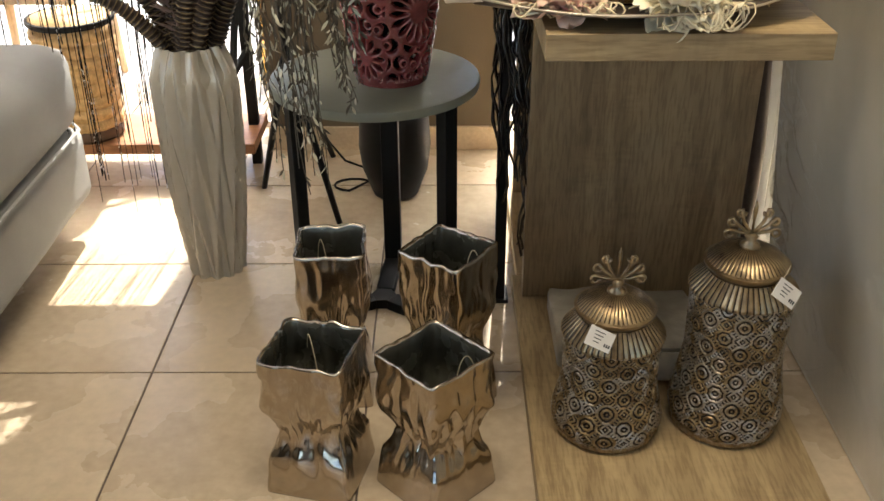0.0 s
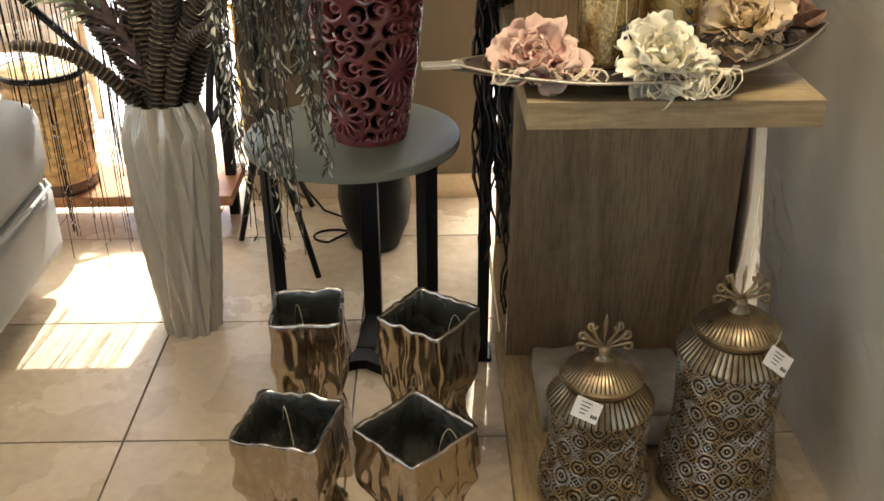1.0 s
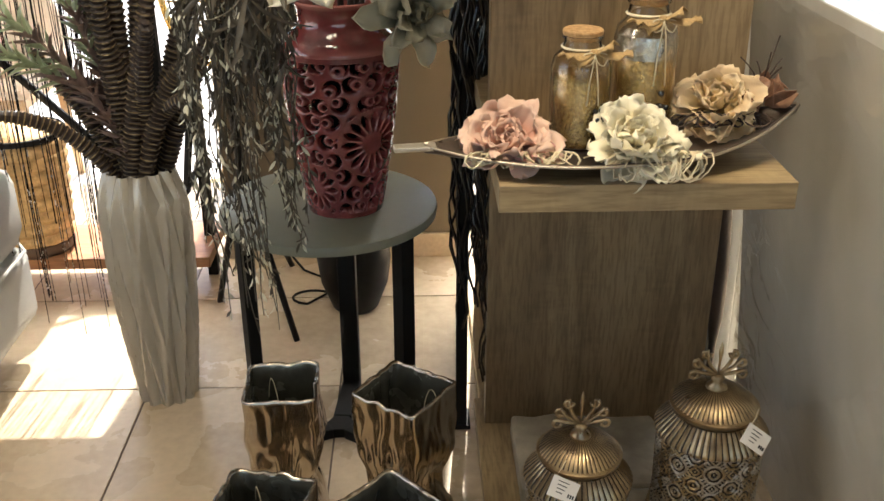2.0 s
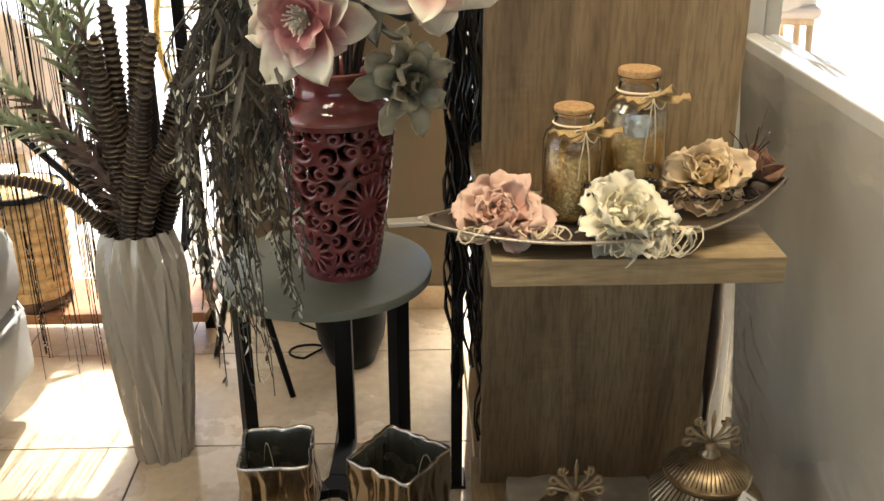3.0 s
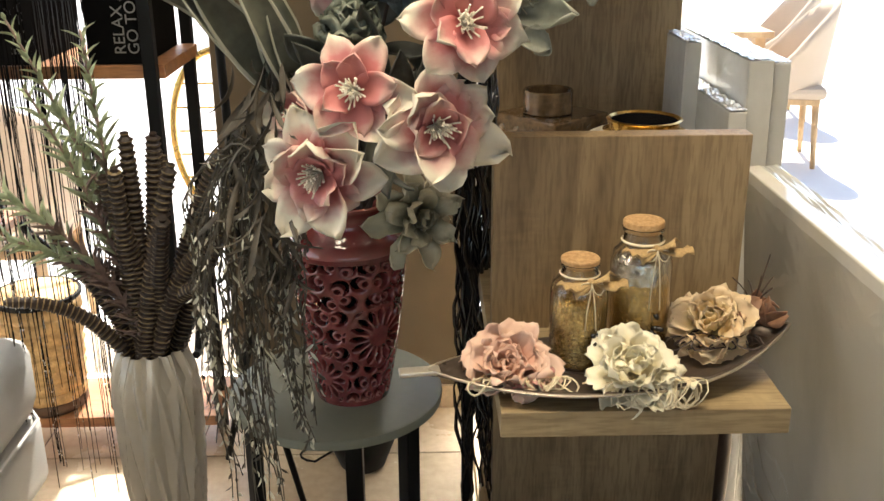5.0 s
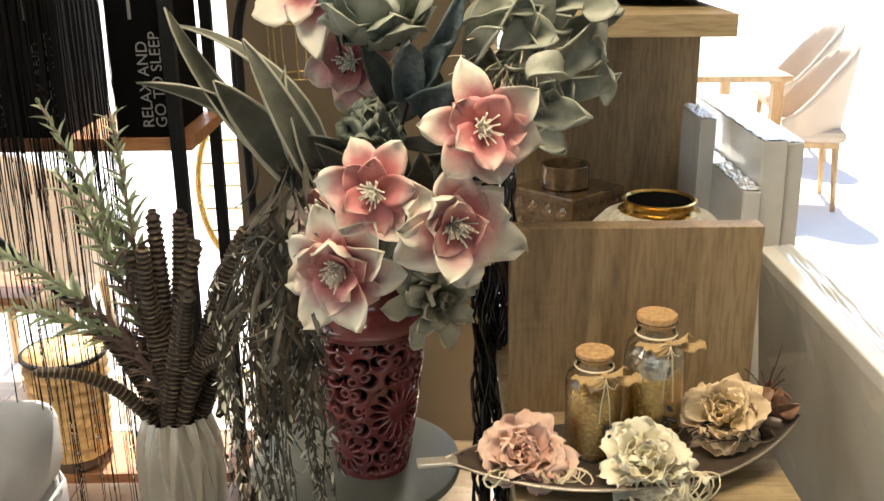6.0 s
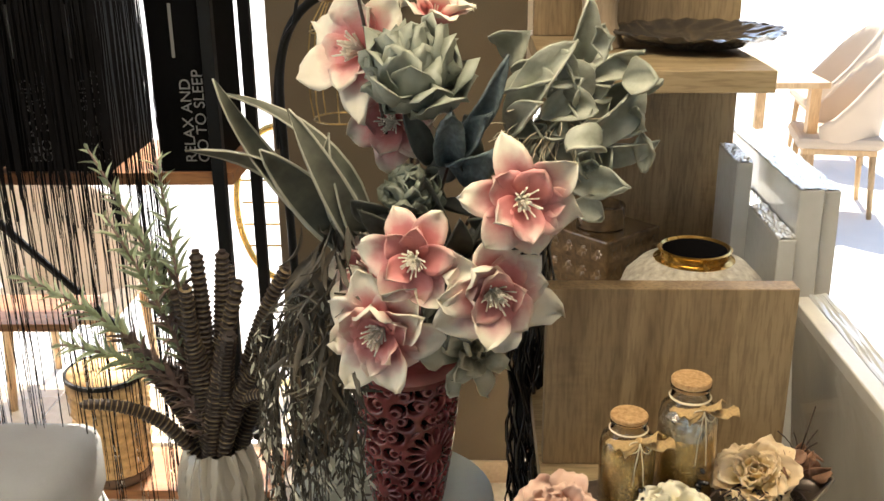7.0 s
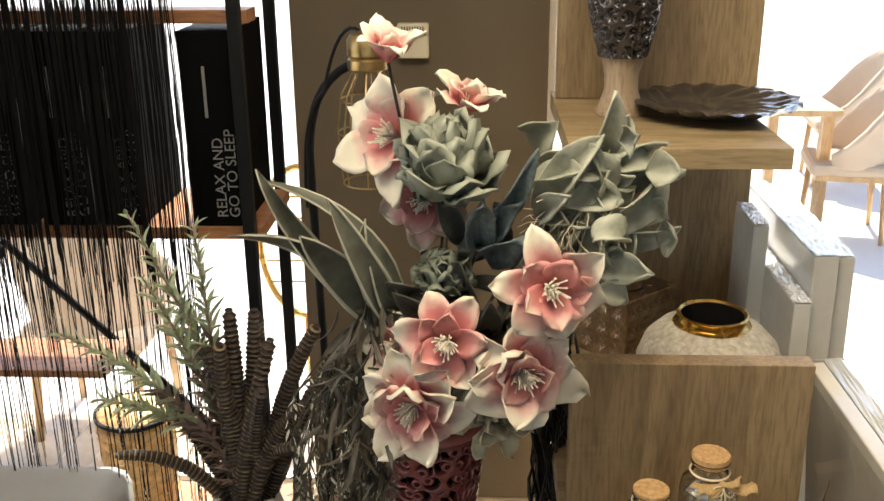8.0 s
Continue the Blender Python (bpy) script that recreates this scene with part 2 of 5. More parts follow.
def petal(bm, m, length, width, lean, curl, cup=0.3, point=0.5, wave=0.0, rows=7, cols=4, seed=0, index=0, rim=False, blunt=0.75, fringe=0.0):
    """One petal or leaf rising from the origin of m: lean is its angle from m's z axis at the base, curl the further bend to the tip."""
    r = h = 0.0
    grid = []
    for i in range(rows + 1):
        t = i / rows
        a = radians(lean + curl * t)
        w = width * 0.5 * (math.sin(math.pi * min(1, t * 0.5 / point if t < point else 0.5 + 0.5 * (t - point) / (1 - point)))) ** blunt + width * 0.06 * (1 - t)
        if fringe:
            w = width * 0.5 * min(1.0, 0.16 + 1.15 * t ** 0.8) * (1 - 0.25 * max(0, t - 0.75) / 0.25)
        row = []
        for u in (-1, -0.86, -0.45, 0, 0.45, 0.86, 1) if rim else [2 * j / cols - 1 for j in range(cols + 1)]:
            lift = cup * w * u * u + wave * width * t * (math.sin(7 * t + 3 * u + seed) * abs(u) + 0.55 * math.sin(15 * t + 5 * u + 2.3 * seed) * u + 0.25 * math.sin(9 * u + seed))
            jag = fringe * length * (math.sin(37.0 * u + 11.0 * seed) - 0.9 * u * u) if i == rows else 0.0
            row.append(bm.verts.new(m @ Vector((w * u + 0.10 * width * t * t * math.sin(1.7 * seed), r + jag * math.sin(a) - lift * math.cos(a), h + jag * math.cos(a) + lift * math.sin(a)))))
        grid.append(row)
        r += length / rows * math.sin(a)
        h += length / rows * math.cos(a)
    cols = len(grid[0]) - 1
    for i in range(rows):
        for j in range(cols):
            f = bm.faces.new((grid[i][j], grid[i][j + 1], grid[i + 1][j + 1], grid[i + 1][j]))
            f.material_index = 1 if rim and j in (0, cols - 1) else index
            f.smooth = True


def facing(place, direction, roll=0.0):
    """A frame at place whose z axis points along direction."""
    return Matrix.Translation(place) @ Vector(direction).to_track_quat("Z", "Y").to_matrix().to_4x4() @ Matrix.Rotation(radians(roll), 4, "Z")


def petal_paint(name, inner, mid, outer, radius, rough=0.55, reach=0.95):
    """Petal colour that runs from the heart of a bloom to its tips, with fine veins."""
    m = bpy.data.materials.new(name)
    m.use_nodes = True
    n, k = m.node_tree.nodes, m.node_tree.links
    b = n["Principled BSDF"]
    tc = n.new("ShaderNodeTexCoord")
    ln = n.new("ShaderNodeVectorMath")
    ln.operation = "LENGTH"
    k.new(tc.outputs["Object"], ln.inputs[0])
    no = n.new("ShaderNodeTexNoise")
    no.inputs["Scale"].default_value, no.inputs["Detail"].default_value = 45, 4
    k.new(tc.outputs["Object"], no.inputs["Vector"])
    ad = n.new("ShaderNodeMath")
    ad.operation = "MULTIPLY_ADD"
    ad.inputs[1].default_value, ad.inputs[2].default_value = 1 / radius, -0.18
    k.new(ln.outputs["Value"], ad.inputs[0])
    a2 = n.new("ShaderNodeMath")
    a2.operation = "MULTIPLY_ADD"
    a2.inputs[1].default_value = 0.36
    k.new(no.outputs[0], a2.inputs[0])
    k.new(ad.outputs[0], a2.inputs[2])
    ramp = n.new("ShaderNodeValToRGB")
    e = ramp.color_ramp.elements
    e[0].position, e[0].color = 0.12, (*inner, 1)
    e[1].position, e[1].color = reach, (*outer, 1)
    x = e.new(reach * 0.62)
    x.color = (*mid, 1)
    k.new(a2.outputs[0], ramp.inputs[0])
    k.new(ramp.outputs[0], b.inputs["Base Color"])
    b.inputs["Roughness"].default_value = rough
    b.inputs["Subsurface Weight"].default_value = 0.0
    bp = n.new("ShaderNodeBump")
    bp.inputs["Strength"].default_value, bp.inputs["Distance"].default_value = 0.2, 0.002
    k.new(no.outputs[0], bp.inputs["Height"])
    k.new(bp.outputs[0], b.inputs["Normal"])
    return m


PINK = petal_paint("pink_to_cream_petal", (0.50, 0.125, 0.12), (0.65, 0.255, 0.24), (0.82, 0.76, 0.61), 0.094, 0.6, 0.86)
PINK_SMALL = petal_paint("small_pink_to_cream_petal", (0.50, 0.125, 0.12), (0.65, 0.26, 0.245), (0.82, 0.76, 0.61), 0.074, 0.6, 0.86)
PALEPINK = petal_paint("dusty_pink_petal", (0.60, 0.25, 0.17), (0.76, 0.44, 0.32), (0.82, 0.58, 0.45), 0.06)
CREAMP = petal_paint("cream_petal", (0.86, 0.74, 0.42), (0.93, 0.85, 0.60), (0.94, 0.88, 0.68), 0.06)
PEACH = petal_paint("peach_petal", (0.46, 0.20, 0.10), (0.80, 0.62, 0.28), (0.84, 0.66, 0.42), 0.06)
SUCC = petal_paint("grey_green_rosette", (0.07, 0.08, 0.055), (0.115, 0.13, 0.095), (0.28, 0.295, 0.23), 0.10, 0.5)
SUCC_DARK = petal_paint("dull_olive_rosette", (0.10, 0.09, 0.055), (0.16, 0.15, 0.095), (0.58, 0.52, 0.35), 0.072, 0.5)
STAMEN = mat("cream_stamen", (0.90, 0.84, 0.70), 0.6, vary=0.1)
AGAVE = mat("grey_green_agave", (0.135, 0.135, 0.098), 0.42, vary=0.5, scale=22, other=(0.055, 0.062, 0.046))
AGAVE_RIM = mat("pale_leaf_rim", (0.42, 0.41, 0.32), 0.5, vary=0.1)
SAGELEAF = mat("pale_sage_leaf", (0.52, 0.525, 0.42), 0.5, vary=0.3, scale=22, other=(0.24, 0.255, 0.19))
BLUELEAF = mat("blue_grey_leaf", (0.115, 0.15, 0.15), 0.55, vary=0.5, scale=60, bump=0.5, bump_scale=120)
DARKLEAF = mat("dark_dull_leaf", (0.10, 0.105, 0.085), 0.55, vary=0.4, scale=40)
TWIG = mat("brown_twig", (0.085, 0.055, 0.042), 0.7, vary=0.4, scale=40)
STRAND = mat("grey_green_strand", (0.085, 0.073, 0.050), 0.6, vary=0.4, scale=30)
BUD = mat("pale_bud", (0.62, 0.60, 0.47), 0.5, vary=0.2)
RIBBONLEAF = mat("mauve_grey_dry_leaf", (0.105, 0.09, 0.066), 0.6, vary=0.4, scale=50)
FINGER = mat("brown_banded_stem", (0.036, 0.021, 0.013), 0.6, vary=0.5, scale=25, other=(0.022, 0.013, 0.009))
FINGER_RIM = mat("olive_band_edge", (0.21, 0.15, 0.07), 0.6, vary=0.3, scale=40)
SPIKE_G = mat("fresh_green_spike", (0.50, 0.58, 0.36), 0.5, vary=0.35, scale=30)
SPIKE_M = mat("mauve_brown_spike", (0.30, 0.205, 0.165), 0.55, vary=0.4, scale=30)
TWINE = mat("pale_twine", (0.78, 0.68, 0.47), 0.8, vary=0.15)
PINKRIBBON = mat("pink_ribbon", (0.72, 0.36, 0.32), 0.5, vary=0.12)
TRAYWOOD = mat("dark_bronze_tray", (0.15, 0.115, 0.09), 0.3, 0.5, vary=0.4, scale=25)
MERCURY = mat("gold_glitter", (0.80, 0.60, 0.27), 0.2, 1.0, vary=0.75, scale=240, other=(0.30, 0.19, 0.06), bump=0.7, bump_scale=300)
SILVERFOIL = mat("silver_foil", (0.78, 0.77, 0.74), 0.15, 1.0, vary=0.4, scale=90, bump=0.8, bump_scale=120)
CRACKLE = mat("white_crackle_glaze", (0.66, 0.62, 0.52), 0.35, vary=0.35, scale=70, other=(0.40, 0.35, 0.26), bump=0.6, bump_scale=130)
DARKGLAZE = mat("dark_bronze_glaze", (0.05, 0.04, 0.036), 0.15, 0.3, vary=0.4, scale=30, coat=0.6)
PLATEGLAZE = mat("dark_bronze_plate", (0.12, 0.11, 0.10), 0.2, 0.6, vary=0.5, scale=40, coat=0.5)
BRONZE = mat("bronze_glaze", (0.25, 0.155, 0.07), 0.22, 0.25, vary=0.5, scale=30, other=(0.11, 0.065, 0.03), coat=0.7)
CHAIRFAB = mat("beige_chair_fabric", (0.58, 0.46, 0.34), 0.8, vary=0.1, scale=12, bump=0.3, bump_scale=400)
BEECH = wood("beech", (0.62, 0.42, 0.22), (0.48, 0.30, 0.14), "z")
INK = mat("dark_ink", (0.05, 0.05, 0.05), 0.7)
SILVERINK = mat("silver_print", (0.20, 0.195, 0.185), 0.5, vary=0.1)
SEQUIN = mat("silver_sequin", (0.6, 0.58, 0.55), 0.25, 0.9, vary=0.3)
THREAD = mat("black_thread", (0.006, 0.005, 0.005), 0.6, vary=0.3, spec=0.1)
IVORYPLASTIC = mat("ivory_plastic", (0.66, 0.60, 0.44), 0.4, vary=0.05)
STONEWARE = wood("pale_turned_wood", (0.42, 0.32, 0.21), (0.30, 0.22, 0.14), "z")


def let_light_through(m, share):
    """Thin leaf or petal: part of the light passes to the far side."""
    n, k = m.node_tree.nodes, m.node_tree.links
    b, out = n["Principled BSDF"], n["Material Output"]
    tr, mix = n.new("ShaderNodeBsdfTranslucent"), n.new("ShaderNodeMixShader")
    mix.inputs[0].default_value = share
    if b.inputs["Base Color"].is_linked:
        k.new(b.inputs["Base Color"].links[0].from_socket, tr.inputs[0])
    else:
        tr.inputs[0].default_value = b.inputs["Base Color"].default_value
    k.new(b.outputs[0], mix.inputs[1])
    k.new(tr.outputs[0], mix.inputs[2])
    k.new(mix.outputs[0], out.inputs[0])


for m, share in ((PINK, 0.06), (PALEPINK, 0.1), (CREAMP, 0.1), (PEACH, 0.1), (SPIKE_G, 0.2), (SAGELEAF, 0.1), (PINKRIBBON, 0.1)):
    let_light_through(m, share)


# ---- the large structure ----
# Ground beyond the right window is assumed outdoors, so full sun whitens it.
ground = mesh_object("ground", boxed(-60, 60, -6, 90, -0.35, -0.03), PAVING)
tagged(ground, "pale sunlit paving outside the shop", "ground", kind="structure")
floor = mesh_object("floor", boxed(-2.6, 2.6, -2.4, 3.62, -0.25, -0.004), GROUT)
tagged(floor, "beige ceramic tile floor with dark joints", "floor", kind="structure")
ceiling = mesh_object("ceiling", boxed(-2.75, 2.75, -2.55, 3.62, 2.8, 2.95), WHITE)
tagged(ceiling, "white painted ceiling", "ceiling", kind="structure")
# West wall is out of view; its opening is cut for the side fill.
bm = bmesh.new()
for y0, y1, z0, z1 in ((-2.4, 0.3, -0.2, 2.8), (2.7, 3.62, -0.2, 2.8), (0.3, 2.7, -0.2, 0.5), (0.3, 2.7, 2.55, 2.8)):
    box(bm, -2.75, -2.6, y0, y1, z0, z1)
tagged(mesh_object("wall_west", bm, PLASTER), "beige painted wall with an assumed, unseen side opening", "wall", kind="structure")
for nm, a in (("wall_east", (2.6, 2.75, -2.4, 3.62, -0.2, 2.8)),):
    tagged(mesh_object(nm, boxed(*a), PLASTER), "plain beige painted wall", "wall", kind="structure")
bm = bmesh.new()
for a in ((-2.75, -2.2, 0.5, 2.55), (2.2, 2.75, 0.5, 2.55), (-2.75, 2.75, -0.2, 0.5), (-2.75, 2.75, 2.55, 2.8)):
    box(bm, a[0], a[1], -2.55, -2.4, a[2], a[3])
tagged(mesh_object("wall_south", bm, PLASTER), "beige painted wall with an assumed, unseen window opening", "wall", kind="structure")
pillar = mesh_object("wall_north", boxed(-0.37, 0.33, 3.3, 3.62, -0.2, 2.8, 0.004), PLASTER)
tagged(pillar, "beige painted wall pier between the windows", "wall", kind="structure")
bm = bmesh.new()
box(bm, -2.6, -0.371, 3.40, 3.62, 2.55, 2.8)
# Right head lowered, out of view, to keep a sun spot off the stand.
box(bm, 0.331, 2.6, 3.40, 3.62, 2.30, 2.8)
tagged(mesh_object("wall_lintel", bm, PLASTER), "unseen wall above the windows, lowered at right to block sun", "wall", kind="structure")
skirting = mesh_object("baseboard", boxed(-0.378, 0.338, 3.288, 3.3, 0, 0.075, 0.002), TILE)
tagged(skirting, "beige tile skirting along the pier", "skirting", kind="structure")
# The third window is unseen, added around the front fill lamp.
for i, (x0, x1, y) in enumerate(((-2.6, -0.371, 3.5), (0.331, 2.6, 3.5), (-2.2, 2.2, -2.48))):
    z0 = 0.0 if y > 0 else 0.5
    w = thing("window_%d" % (i + 1), (x0 + x1) / 2, y, z0, "wide shop window with a slim pale frame", "window", kind="structure")
    h, u = (2.30 if i == 1 else 2.55) - z0, (x1 - x0) / 2
    bm = bmesh.new()
    for a in ((-u, -u + 0.03, 0, h), (u - 0.03, u, 0, h), (-u + 0.03, u - 0.03, h - 0.03, h), (-u + 0.03, u - 0.03, 0, 0.02)):
        box(bm, a[0], a[1], -0.02, 0.02, a[2], a[3])
    part("window_frame", bm, WHITE, w)
    g = part("pane", boxed(-u + 0.03, u - 0.03, -0.003, 0.003, 0.02, h - 0.03), PANE, w, "clear glass pane")
    g.visible_shadow = False


# Assumed window, there only to hold the side fill lamp.
w = thing("window_4", -2.675, 1.5, 0.5, "unseen side window added for the fill lamp", "window", kind="structure")
bm = bmesh.new()
for a in ((-1.2, -1.17, 0, 2.05), (1.17, 1.2, 0, 2.05), (-1.17, 1.17, 2.02, 2.05), (-1.17, 1.17, 0, 0.03)):
    box(bm, -0.02, 0.02, *a)
part("window_frame", bm, WHITE, w)
part("pane", boxed(-0.003, 0.003, -1.17, 1.17, 0.03, 2.02), PANE, w, "clear glass pane").visible_shadow = False
# Unseen panel, added to house the overhead fill.
cl = thing("ceiling_light", 0.1, 1.55, 2.75, "flat white light panel, unseen, added over the fill lamp", "lamp")
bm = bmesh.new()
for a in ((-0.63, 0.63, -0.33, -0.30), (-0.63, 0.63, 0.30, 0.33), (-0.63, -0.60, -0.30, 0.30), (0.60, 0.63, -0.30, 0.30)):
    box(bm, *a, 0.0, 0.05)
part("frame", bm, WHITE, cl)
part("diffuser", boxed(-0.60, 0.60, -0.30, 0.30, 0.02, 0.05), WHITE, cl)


# ---- the display stands ----
def display_unit(name, x0, x1, px1, yf, yp, z_shelf, z_top, board, label, low=0.0, back=0.045, wide=0.02):
    """Oak stand: floor board, lower upright, shelf, upper upright."""
    u = thing(name, x0, yp, 0, label, "display stand")
    w, pw = x1 - x0, px1 - x0
    part("base_board", boxed(0.012, pw + wide + 0.01, board - yp, back + 0.1, 0.0, 0.032, 0.002), OAK_Y, u, "oak floor board")
    part("lower_panel", boxed(0.030, pw + wide, back, back + 0.04, 0.033, z_shelf - 0.041, 0.001), OAK_V, u)
    part("shelf", boxed(0, w, yf - yp, back + 0.05, z_shelf - 0.04, z_shelf, 0.0015), OAK_H, u)
    part("upper_panel", boxed(0.006, pw, 0, 0.04, z_shelf + 0.001, z_top, 0.0015), OAK_V, u)
    if low:
        part("low_shelf", boxed(0.02, pw - 0.05, -0.58, 0.043, low - 0.04, low, 0.0015), OAK_H, u)
    return u


display_unit("display_stand", 0.303, 0.713, 0.715, 1.845, 2.125, 0.795, 1.122, 1.5, "light oak-veneer display stand with a shelf and upright back", 0.0, 0.25, 0.08)
display_unit("display_stand", 0.315, 0.723, 0.775, 2.39, 2.87, 1.43, 2.05, 2.48, "tall oak-veneer display stand with two shelves", 0.875)


# ---- side table ----
def side_table():
    t = thing("side_table", 0.018, 2.405, 0, "round grey-green side table on black metal legs", "side table")
    part("tabletop", turned([(0.2, 0.522), (0.212, 0.525), (0.214, 0.535), (0.212, 0.543), (0.206, 0.545)], 72), SAGE, t, "grey-green lacquered round top", 40)
    part("hub", turned([(0.03, 0.0), (0.03, 0.022)], 6), BLACK, t)
    for a in (205, 85, -35):
        m = Matrix.Rotation(radians(a), 4, "Z")
        part("leg", boxed(0.165, 0.19, -0.02, 0.02, 0.0, 0.521, 0.002, m=m), BLACK, t)
        part("foot_bar", boxed(0.025, 0.165, -0.02, 0.02, 0.0, 0.024, 0.002, m=m), BLACK, t)
        part("top_bar", boxed(0.0, 0.165, -0.02, 0.02, 0.499, 0.521, 0.002, m=m), BLACK, t)


side_table()


# ---- burgundy openwork vase ----
def openwork(u, v):
    """How far (u, v) in metres on the vase wall lies inside an opening (negative) or in the web between (positive)."""
    best = 1.0
    for fu, fv, ring, count in ((0.165, 0.155, 0.062, 16), (0.045, 0.062, 0.046, 12), (-0.025, 0.275, 0.052, 14), (0.30, 0.275, 0.05, 14), (-0.13, 0.14, 0.058, 14), (0.265, 0.06, 0.045, 12), (0.36, 0.15, 0.05, 12), (-0.12, 0.02, 0.036, 10)):
        du, dv = u - fu, v - fv
        rho = math.hypot(du, dv)
        if rho < ring + 0.007:
            a = math.atan2(dv, du) * count / (2 * math.pi)
            off = (a - round(a)) * 2 * math.pi / count * rho
            t = (rho - ring * 0.36) / (ring * 0.64)
            w = 0.0052 * (ring / 0.05) * math.sin(math.pi * min(1, max(0, t)) ** 1.25) if 0 < t < 1 else 0
            d = abs(off) - w if 0 < t < 1 else 0.003
            if rho < ring * 0.30:
                d = 0.004 - 0.0012 * math.sin(u * 1500) * math.sin(v * 1500)
            return max(-0.006, d)
    p = 0.036
    row = math.floor(v / p)
    for rr in (row - 1, row, row + 1):
        off = p * 0.5 * (rr % 2)
        cc = round((u - off) / p)
        for c in (cc - 1, cc, cc + 1):
            k = hashed(rr, c)
            cu, cv = c * p + off + (k - 0.5) * 0.006, (rr + 0.5) * p
            ang = 2.2 * (hashed(rr + 3, c + 7) - 0.5) + (math.pi if (rr + c) % 2 else 0) + 0.6
            cu, cv = cu + 0.008 * (hashed(c, rr) - 0.5), cv + 0.008 * (hashed(c + 5, rr) - 0.5)
            du, dv = (u - cu) * math.cos(ang) + (v - cv) * math.sin(ang), (v - cv) * math.cos(ang) - (u - cu) * math.sin(ang)
            outer = math.hypot(du * 0.95, dv) - 0.0150
            inner = 0.0110 - math.hypot(du - 0.0085, dv + 0.002)
            best = min(best, max(outer, inner))
            best = min(best, math.hypot(du - 0.0095, dv + 0.003) - 0.0042)
    return best


def red_vase():
    v = thing("openwork_vase", 0.053, 2.392, 0.545, "burgundy glazed openwork ceramic vase on the side table", "vase")
    seg, rows, h = 400, 210, 0.315
    bm = bmesh.new()
    grid = []
    for i in range(rows + 1):
        z = h * i / rows
        t = i / rows
        r0 = 0.069 + 0.041 * t ** 0.9 + 0.004 * math.sin(math.pi * t)
        ring = []
        for j in range(seg):
            a = 2 * math.pi * j / seg
            u = (a if a < math.pi else a - 2 * math.pi) * 0.095
            d = openwork(u + 0.10, z * 1.02) if 0.012 < z < 0.305 else 0.004
            r = r0 + 0.0034 * math.sqrt(min(1, d / 0.0045)) if d > 0 else r0 - 0.009 * min(1, -d / 0.0016)
            ring.append((bm.verts.new((r * math.sin(a), -r * math.cos(a), z)), d))
        grid.append(ring)
    for i in range(rows):
        for j in range(seg):
            q = (grid[i][j], grid[i][(j + 1) % seg], grid[i + 1][(j + 1) % seg], grid[i + 1][j])
            if max(p[1] for p in q) < -0.0012:
                continue
            bm.faces.new([p[0] for p in q]).smooth = True
    part("openwork_wall", bm, BURGUNDY, v, "glossy openwork of flowers and scrolls")
    # Black core added inside, standing in for the shade behind the openings.
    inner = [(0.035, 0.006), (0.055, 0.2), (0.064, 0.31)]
    part("dark_core", turned(inner, 48, cap=(False, False)), CARD, v)
    part("foot", turned([(0.066, 0.0), (0.073, 0.003), (0.0735, 0.011), (0.069, 0.016), (0.05, 0.016)], 72), BURGUNDY, v, smooth=50)
    part("neck", turned([(0.106, 0.308), (0.113, 0.314), (0.112, 0.322), (0.094, 0.340), (0.078, 0.352), (0.072, 0.366), (0.076, 0.385), (0.083, 0.398), (0.081, 0.401), (0.07, 0.386), (0.066, 0.36), (0.09, 0.318)], 72, cap=(False, False)), BURGUNDY, v, smooth=60)


red_vase()


# ---- bouquet in the burgundy vase ----
def bloom(parent, place, direction, size, paint, layers, stamens=0, seed=1, label="", name="bloom", ruffle=0.17, blunt=0.70, thick=0.0012, loose=1.0, fringe=0.0, cols=6):
    rnd = random.Random(seed)
    bm = bmesh.new()
    for li, (count, length, width, lean, curl, point) in enumerate(layers):
        for i in range(count):
            a = 360 * i / count + li * 31 + rnd.uniform(-9, 9)
            m = Matrix.Rotation(radians(a), 4, "Z") @ Matrix.Translation((0, 0.004, 0.002 * li))
            k = rnd.uniform(0.82, 1.12)
            petal(bm, m, length * size * k, width * size * rnd.uniform(0.85, 1.15), lean + loose * rnd.uniform(-12, 12), curl + loose * rnd.uniform(-26, 22), rnd.uniform(0.05, 0.5), point + rnd.uniform(-0.06, 0.06), ruffle, 9, cols, rnd.uniform(0, 6), blunt=blunt, fringe=fringe)
    b = part(name, bm, paint, parent, label)
    b.matrix_basis = facing(place, direction, rnd.uniform(0, 60))
    mod = b.modifiers.new("thickness", "SOLIDIFY")
    mod.thickness = thick
    if stamens:
        bm = bmesh.new()
        for i in range(stamens):
            a, s = rnd.uniform(0, 2 * math.pi), rnd.uniform(0.05, 0.6)
            tip = Vector((math.cos(a) * s, math.sin(a) * s, 1)).normalized() * size * rnd.uniform(0.30, 0.56)
            tube(bm, [(0, 0, 0), tip * 0.6, tip], [0.0012, 0.0013, 0.0015], 5)
        tagged(part("stamen_cluster", bm, STAMEN, b, "cream stamens"), kind="stuff")
    return b


